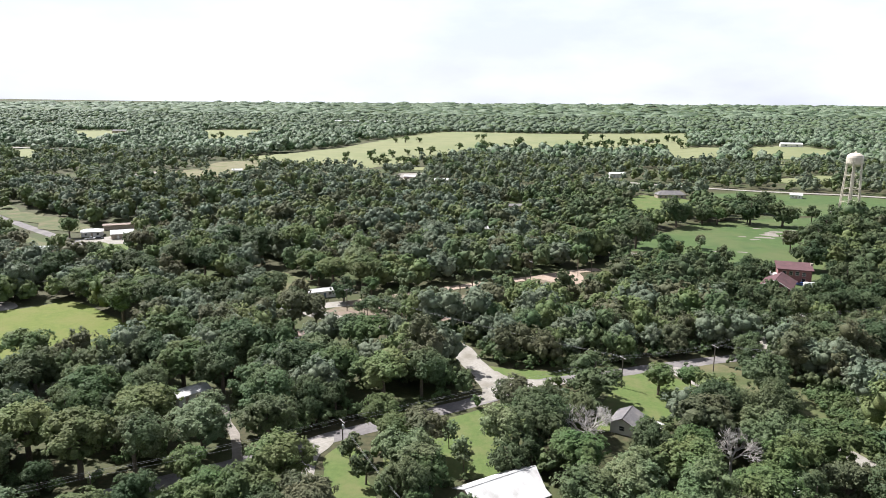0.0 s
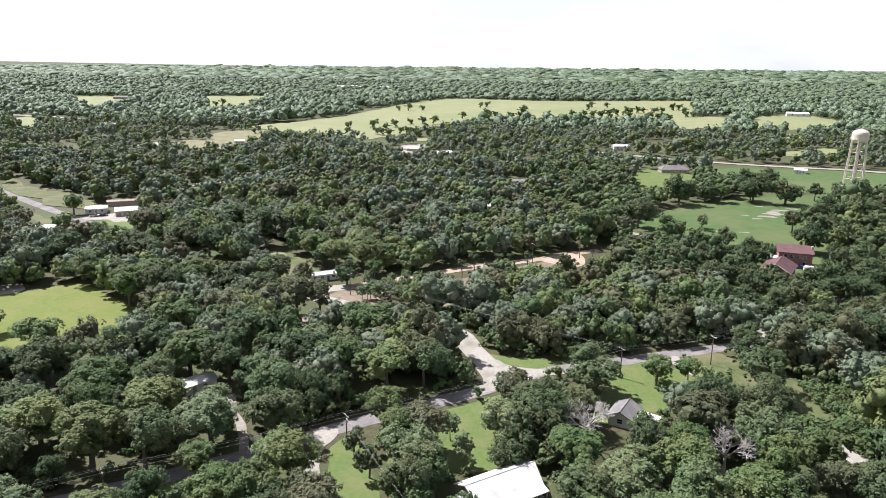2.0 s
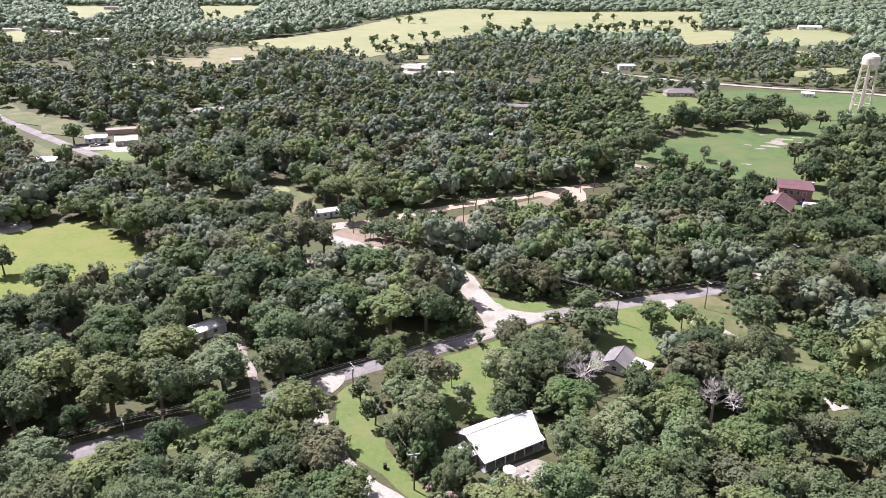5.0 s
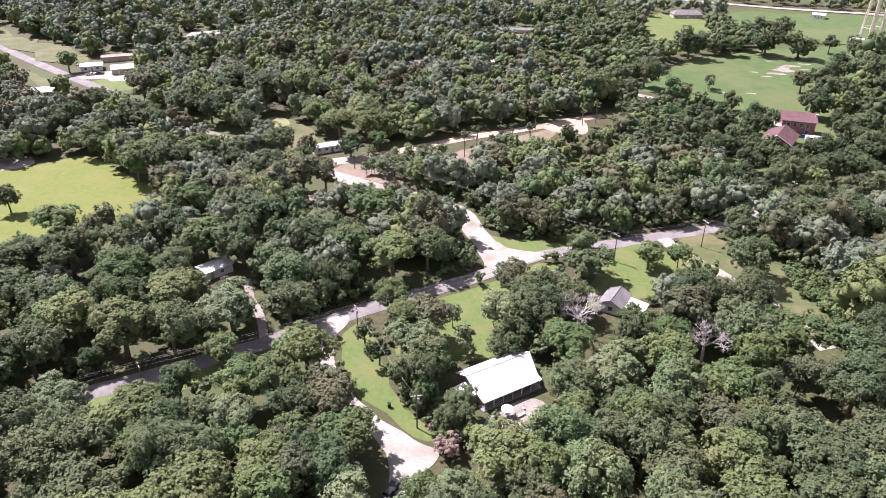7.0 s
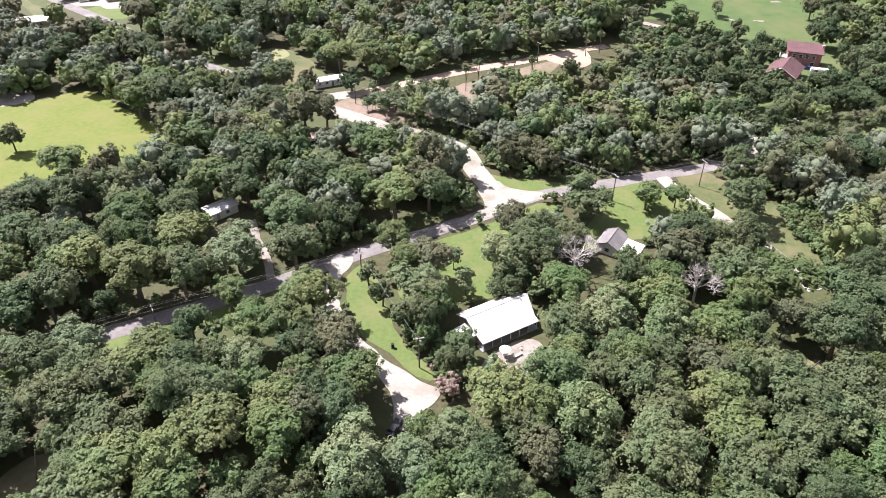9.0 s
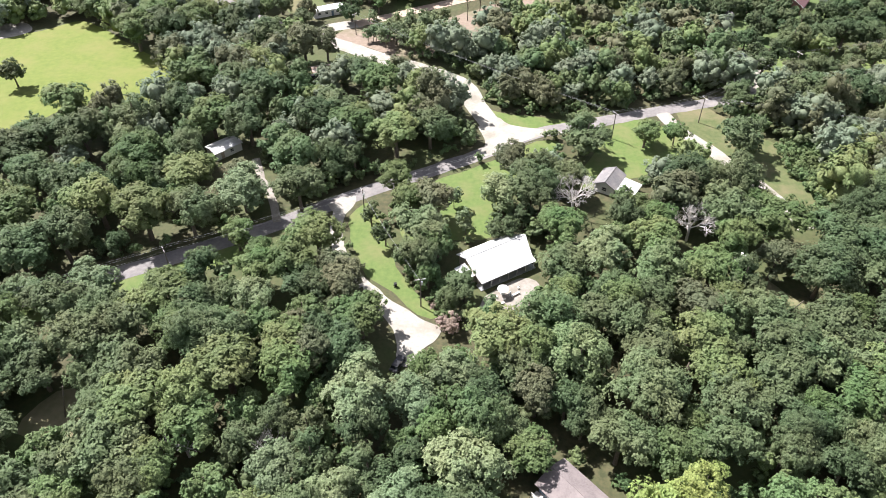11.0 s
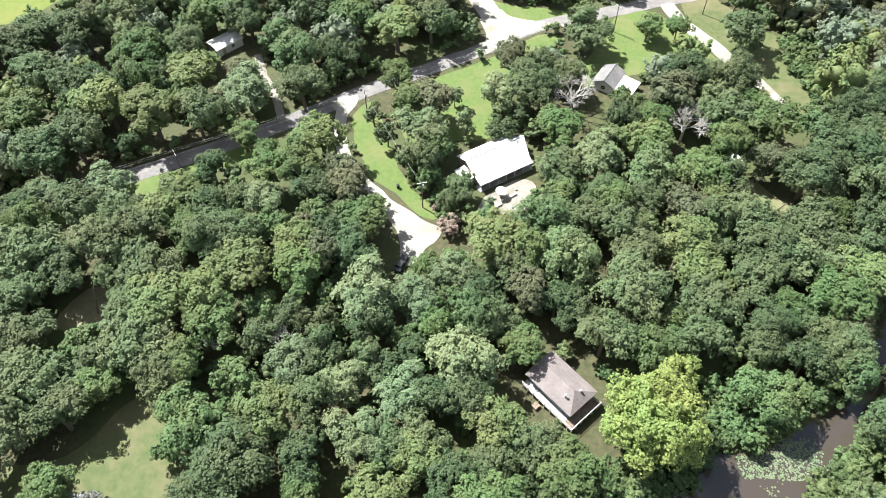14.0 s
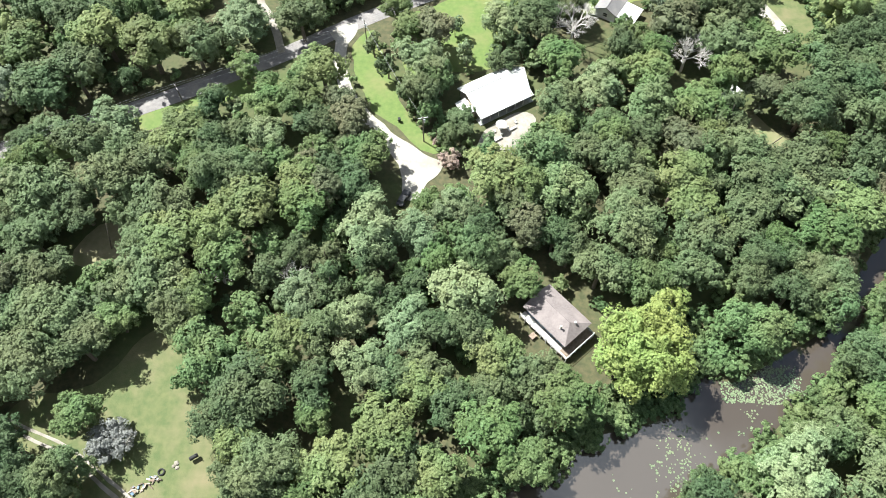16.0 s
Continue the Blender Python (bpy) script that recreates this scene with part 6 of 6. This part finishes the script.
def vehicle(name, label, x, y, turn, colour, L=4.6, W=1.8, pickup=False):
    ob = tagged(new(name), label, "car", "parked vehicles")
    ob.matrix_basis = pose(x, y, 0, 0, 0, turn)
    part("body", boxed(-L / 2, -W / 2, 0.35, L / 2, W / 2, 0.95, bevel=0.14), colour, ob)
    c0, c1 = (-0.2, 1.3) if pickup else (-L * 0.36, L * 0.2)
    bm = bmesh.new()
    lo = [(c0, -W * 0.46), (c1, -W * 0.46), (c1, W * 0.46), (c0, W * 0.46)]
    hi = [(c0 + 0.3, -W * 0.38), (c1 - 0.55, -W * 0.38), (c1 - 0.55, W * 0.38), (c0 + 0.3, W * 0.38)]
    solid(bm, [(a, b, 0.93) for a, b in lo] + [(a, b, 1.46) for a, b in hi], [(0, 1, 5, 4), (1, 2, 6, 5), (2, 3, 7, 6), (3, 0, 4, 7)])
    part("window_band", bm, M["glass"], ob, "dark glazing")
    part("roof", boxed(hi[0][0] - 0.05, -W * 0.39, 1.45, hi[1][0] + 0.05, W * 0.39, 1.52, bevel=0.03), colour, ob)
    if pickup:
        part("bed", boxed(-L / 2 + 0.15, -W * 0.4, 0.951, -0.35, W * 0.4, 0.97), M["rubber"], ob)
    for u in (-L * 0.31, L * 0.31):
        for v in (-W / 2, W / 2):
            w = part("wheel", rod(bmesh.new(), (u, v - 0.11, 0.33), (u, v + 0.11, 0.33), 0.33, 0.33, 14), M["rubber"], ob)
            part("rim", rod(bmesh.new(), (u, v - 0.12, 0.33), (u, v + 0.12, 0.33), 0.19, 0.19, 10), M["grey_metal"], w)
    for v in (-W * 0.36, W * 0.36):
        part("headlight", boxed(L / 2 - 0.02, v - 0.16, 0.62, L / 2 + 0.02, v + 0.16, 0.76), M["white_wall"], ob)
    return ob


WHITE, RED, BLACK, BLUE = paint("white_paint", (0.6, 0.6, 0.6)), paint("red_paint", (0.25, 0.05, 0.04)), paint("black_paint", (0.02, 0.02, 0.022)), paint("blue_paint", (0.03, 0.07, 0.25))
vehicle("suv", "white car parked under trees on gravel", 76.4, 244.5, 80, WHITE)
vehicle("suv", "dark red car parked beside a white one", 79.8, 243.4, 80, RED)
vehicle("pickup", "black pickup truck parked on the grass edge", 81.5, 237.5, 10, BLACK, 5.4, 1.95, True)
vehicle("car", "blue car in front of the red house", 117, 306, 150, BLUE)
vehicle("car", "dark car at the end of the gravel drive", -19.6, 91.3, 75, BLACK)
vehicle("car", "dark car on the pale drive by the bungalow", -233, 354, 30, BLACK)
vehicle("pickup", "white pickup beside the bungalow", -237, 352, 35, WHITE, 5.4, 1.95, True)
vehicle("car", "old dark car rotting in a yard", -70.5, 208.5, 40, BLACK)
rv = tagged(new("camper"), "long white camper trailer parked by the red house", "trailer")
rv.matrix_basis = pose(120, 300, 0, 0, 0, -12)
part("body", boxed(-4, -1.25, 0.6, 4, 1.25, 2.9, bevel=0.35), M["white_wall"], rv)
for u in (-0.5, 0.5):
    for v in (-1.2, 1.2):
        part("wheel", rod(bmesh.new(), (u, v - 0.1, 0.34), (u, v + 0.1, 0.34), 0.34, 0.34, 12), M["rubber"], rv)
part("window", boxed(-2.5, -1.29, 1.7, -1.2, -1.24, 2.3), M["glass"], rv)
for x, y, h, w, d, label in ((93.1, 250.4, 2.2, 1.6, 1.0, "white board on a tall post by the lawn"), (108.7, 235.0, 0.8, 1.8, 0.8, "low white sign board by the road")):
    sign = tagged(new("sign_board"), label, "sign", "boards by the road")
    sign.matrix_basis = pose(x, y, 0, 0, 0, -15)
    for u in (-w * 0.35, w * 0.35):
        part("post", boxed(u - 0.05, -0.05, -0.1, u + 0.05, 0.05, h + d * 0.8), M["pole"], sign)
    part("board", boxed(-w / 2, -0.1, h, w / 2, -0.052, h + d, bevel=0.01), M["white_wall"], sign)
wreck = house("wrecked_shed", "collapsed dark shed with rusty roof in an overgrown yard", -68.5, 212.5, 25, 6.5, 4.5, 1.9, 2.6, "rust_roof", "wood", doors=(("f", 1, "wood"),), over=0.3)
barn = house("garden_shed", "grey shed beside the red house's garden", 75, 277, 20, 5, 4, 2.3, 3.1, "grey_shingle", "white_wall", doors=(("f", 0, "white_wall"),), over=0.3)

# ---- things about the house and in the clearing ----
table = tagged(new("patio_table"), "white round patio table under a white parasol", "table")
table.matrix_basis = pose(0.6, 114.9, 0.03)
part("tabletop", rod(bmesh.new(), (0, 0, 0.70), (0, 0, 0.74), 0.6, 0.6, 20), M["white_wall"], table)
part("stand", rod(bmesh.new(), (0, 0, 0), (0, 0, 2.5), 0.03, 0.03, 8), M["white_wall"], table)
par = part("parasol", rod(bmesh.new(), (0, 0, 2.1), (0, 0, 2.55), 1.35, 0.05, 12, False), M["white_wall"], table)
for k in range(6):
    a = k * math.pi / 3
    part("rib", rod(bmesh.new(), (0, 0, 2.5), (1.3 * math.cos(a), 1.3 * math.sin(a), 2.1), 0.015, 0.015, 4), M["grey_metal"], par)


def patio_chair(x, y, turn):
    c = tagged(new("patio_chair"), "white moulded patio chair on the porch paving", "chair", "patio chairs")
    c.matrix_basis = pose(x, y, 0.035, 0, 0, turn)
    part("seat", boxed(-0.25, -0.25, 0.42, 0.25, 0.25, 0.47, bevel=0.015), M["white_wall"], c)
    part("backrest", boxed(-0.25, 0.21, 0.47, 0.25, 0.26, 0.9, bevel=0.015), M["white_wall"], c)
    for u in (-0.21, 0.21):
        for v in (-0.21, 0.21):
            part("leg", boxed(u - 0.025, v - 0.025, 0, u + 0.025, v + 0.025, 0.42), M["white_wall"], c)


for x, y, turn in ((-0.8, 113.9, 130), (2.2, 115.2, -60), (1.0, 113.2, 200), (4.0, 117.5, -30)):
    patio_chair(x, y, turn)
for x, y, turn in ((3.4, 115.3, 42), (0.2, 111.6, 40)):
    b = tagged(new("patio_bench"), "long white bench slab on the paving", "bench", "patio benches")
    b.matrix_basis = pose(x, y, 0.035, 0, 0, turn)
    part("seat", boxed(-1.2, -0.25, 0.4, 1.2, 0.25, 0.48, bevel=0.02), M["white_wall"], b)
    for u in (-0.9, 0.9):
        part("leg", boxed(u - 0.06, -0.2, 0, u + 0.06, 0.2, 0.4), M["white_wall"], b)


def bin_(x, y):
    b = tagged(new("trash_bin"), "black wheeled rubbish bin standing on the lawn", "bin")
    b.matrix_basis = pose(x, y, 0.03, 0, 0, 25)
    bm = bmesh.new()
    solid(bm, [(-0.24, -0.26, 0.05), (0.24, -0.26, 0.05), (0.24, 0.26, 0.05), (-0.24, 0.26, 0.05), (-0.32, -0.36, 1.0), (0.32, -0.36, 1.0), (0.32, 0.36, 1.0), (-0.32, 0.36, 1.0)], [(0, 3, 2, 1), (4, 5, 6, 7), (0, 1, 5, 4), (1, 2, 6, 5), (2, 3, 7, 6), (3, 0, 4, 7)])
    part("body", bm, M["rubber"], b)
    part("lid", boxed(-0.35, -0.4, 1.0, 0.35, 0.4, 1.08, bevel=0.03), M["rubber"], b)
    for v in (-0.28, 0.28):
        part("wheel", rod(bmesh.new(), (-0.3, v - 0.04, 0.12), (-0.3, v + 0.04, 0.12), 0.12, 0.12, 10), M["rubber"], b)


bin_(-24.4, 114.2)
grill = tagged(new("barrel_smoker"), "black barrel smoker on legs in the clearing", "grill")
grill.matrix_basis = pose(-48.8, 28.2, 0.04, 0, 0, 40)
part("barrel", rod(bmesh.new(), (-0.8, 0, 0.95), (0.8, 0, 0.95), 0.38, 0.38, 16), M["rubber"], grill)
part("chimney", rod(bmesh.new(), (0.6, 0, 1.3), (0.6, 0, 1.9), 0.08, 0.08, 10), M["rubber"], grill)
for u in (-0.6, 0.6):
    for v in (-0.25, 0.25):
        part("leg", rod(bmesh.new(), (u, v, 0), (u, v * 0.8, 0.75), 0.03, 0.03, 6), M["grey_metal"], grill)
r = random.Random(4)
heap = [tagged(new("scrap_heap"), "heap of rusty scrap metal and pale sheeting in the clearing", "scrap")]
heap[0].matrix_basis = pose(-56.5, 22.2, 0.03, 0, 0, 35)
for k in range(34):
    u, v = r.uniform(-3.0, 3.0), r.uniform(-0.9, 0.9)
    bm = bmesh.new()
    s = (r.uniform(0.3, 1.1), r.uniform(0.05, 0.5), r.uniform(0.05, 0.3))
    box(bm, -s[0] / 2, -s[1] / 2, 0, s[0] / 2, s[1] / 2, s[2], bevel=0.01)
    bmesh.ops.transform(bm, verts=bm.verts, matrix=pose(u, v, r.uniform(0, 0.35) * (1 - abs(v)), r.uniform(-25, 25), r.uniform(-20, 20), r.uniform(0, 180)))
    part("scrap_piece", bm, M[r.choice(("grey_metal", "rust_roof", "rust_roof", "bark", "wood", "tan_wall", "blue_wall"))], heap[0])
tyre = bmesh.new()
for k in range(16):
    a, b = k * math.pi / 8, (k + 1) * math.pi / 8
    rod(tyre, (3.4 + 0.55 * math.cos(a), 0.9 + 0.55 * math.sin(a), 0.15), (3.4 + 0.55 * math.cos(b), 0.9 + 0.55 * math.sin(b), 0.15), 0.15, 0.15, 6)
part("tyre", tyre, M["rubber"], heap[0])
for x, y, s in ((-52, 26.8, 0.5), (-51.6, 26.0, 0.4), (-52.4, 26.2, 0.35), (-44.5, 29, 0.4)):
    bm = bmesh.new()
    bmesh.ops.create_icosphere(bm, subdivisions=2, radius=s)
    for v in bm.verts:
        v.co *= 1 + 0.25 * noise.noise(v.co * 2.5 + Vector((x, y, 0)))
        v.co.z = max(v.co.z * 0.6, -0.05)
    me = bpy.data.meshes.new("stone")
    bm.to_mesh(me)
    bm.free()
    me.materials.append(M["dirt"])
    o = tagged(new("stone", me), "pale stone lying in the grass", "stone", "pale stones")
    o.location = (x, y, 0.04)
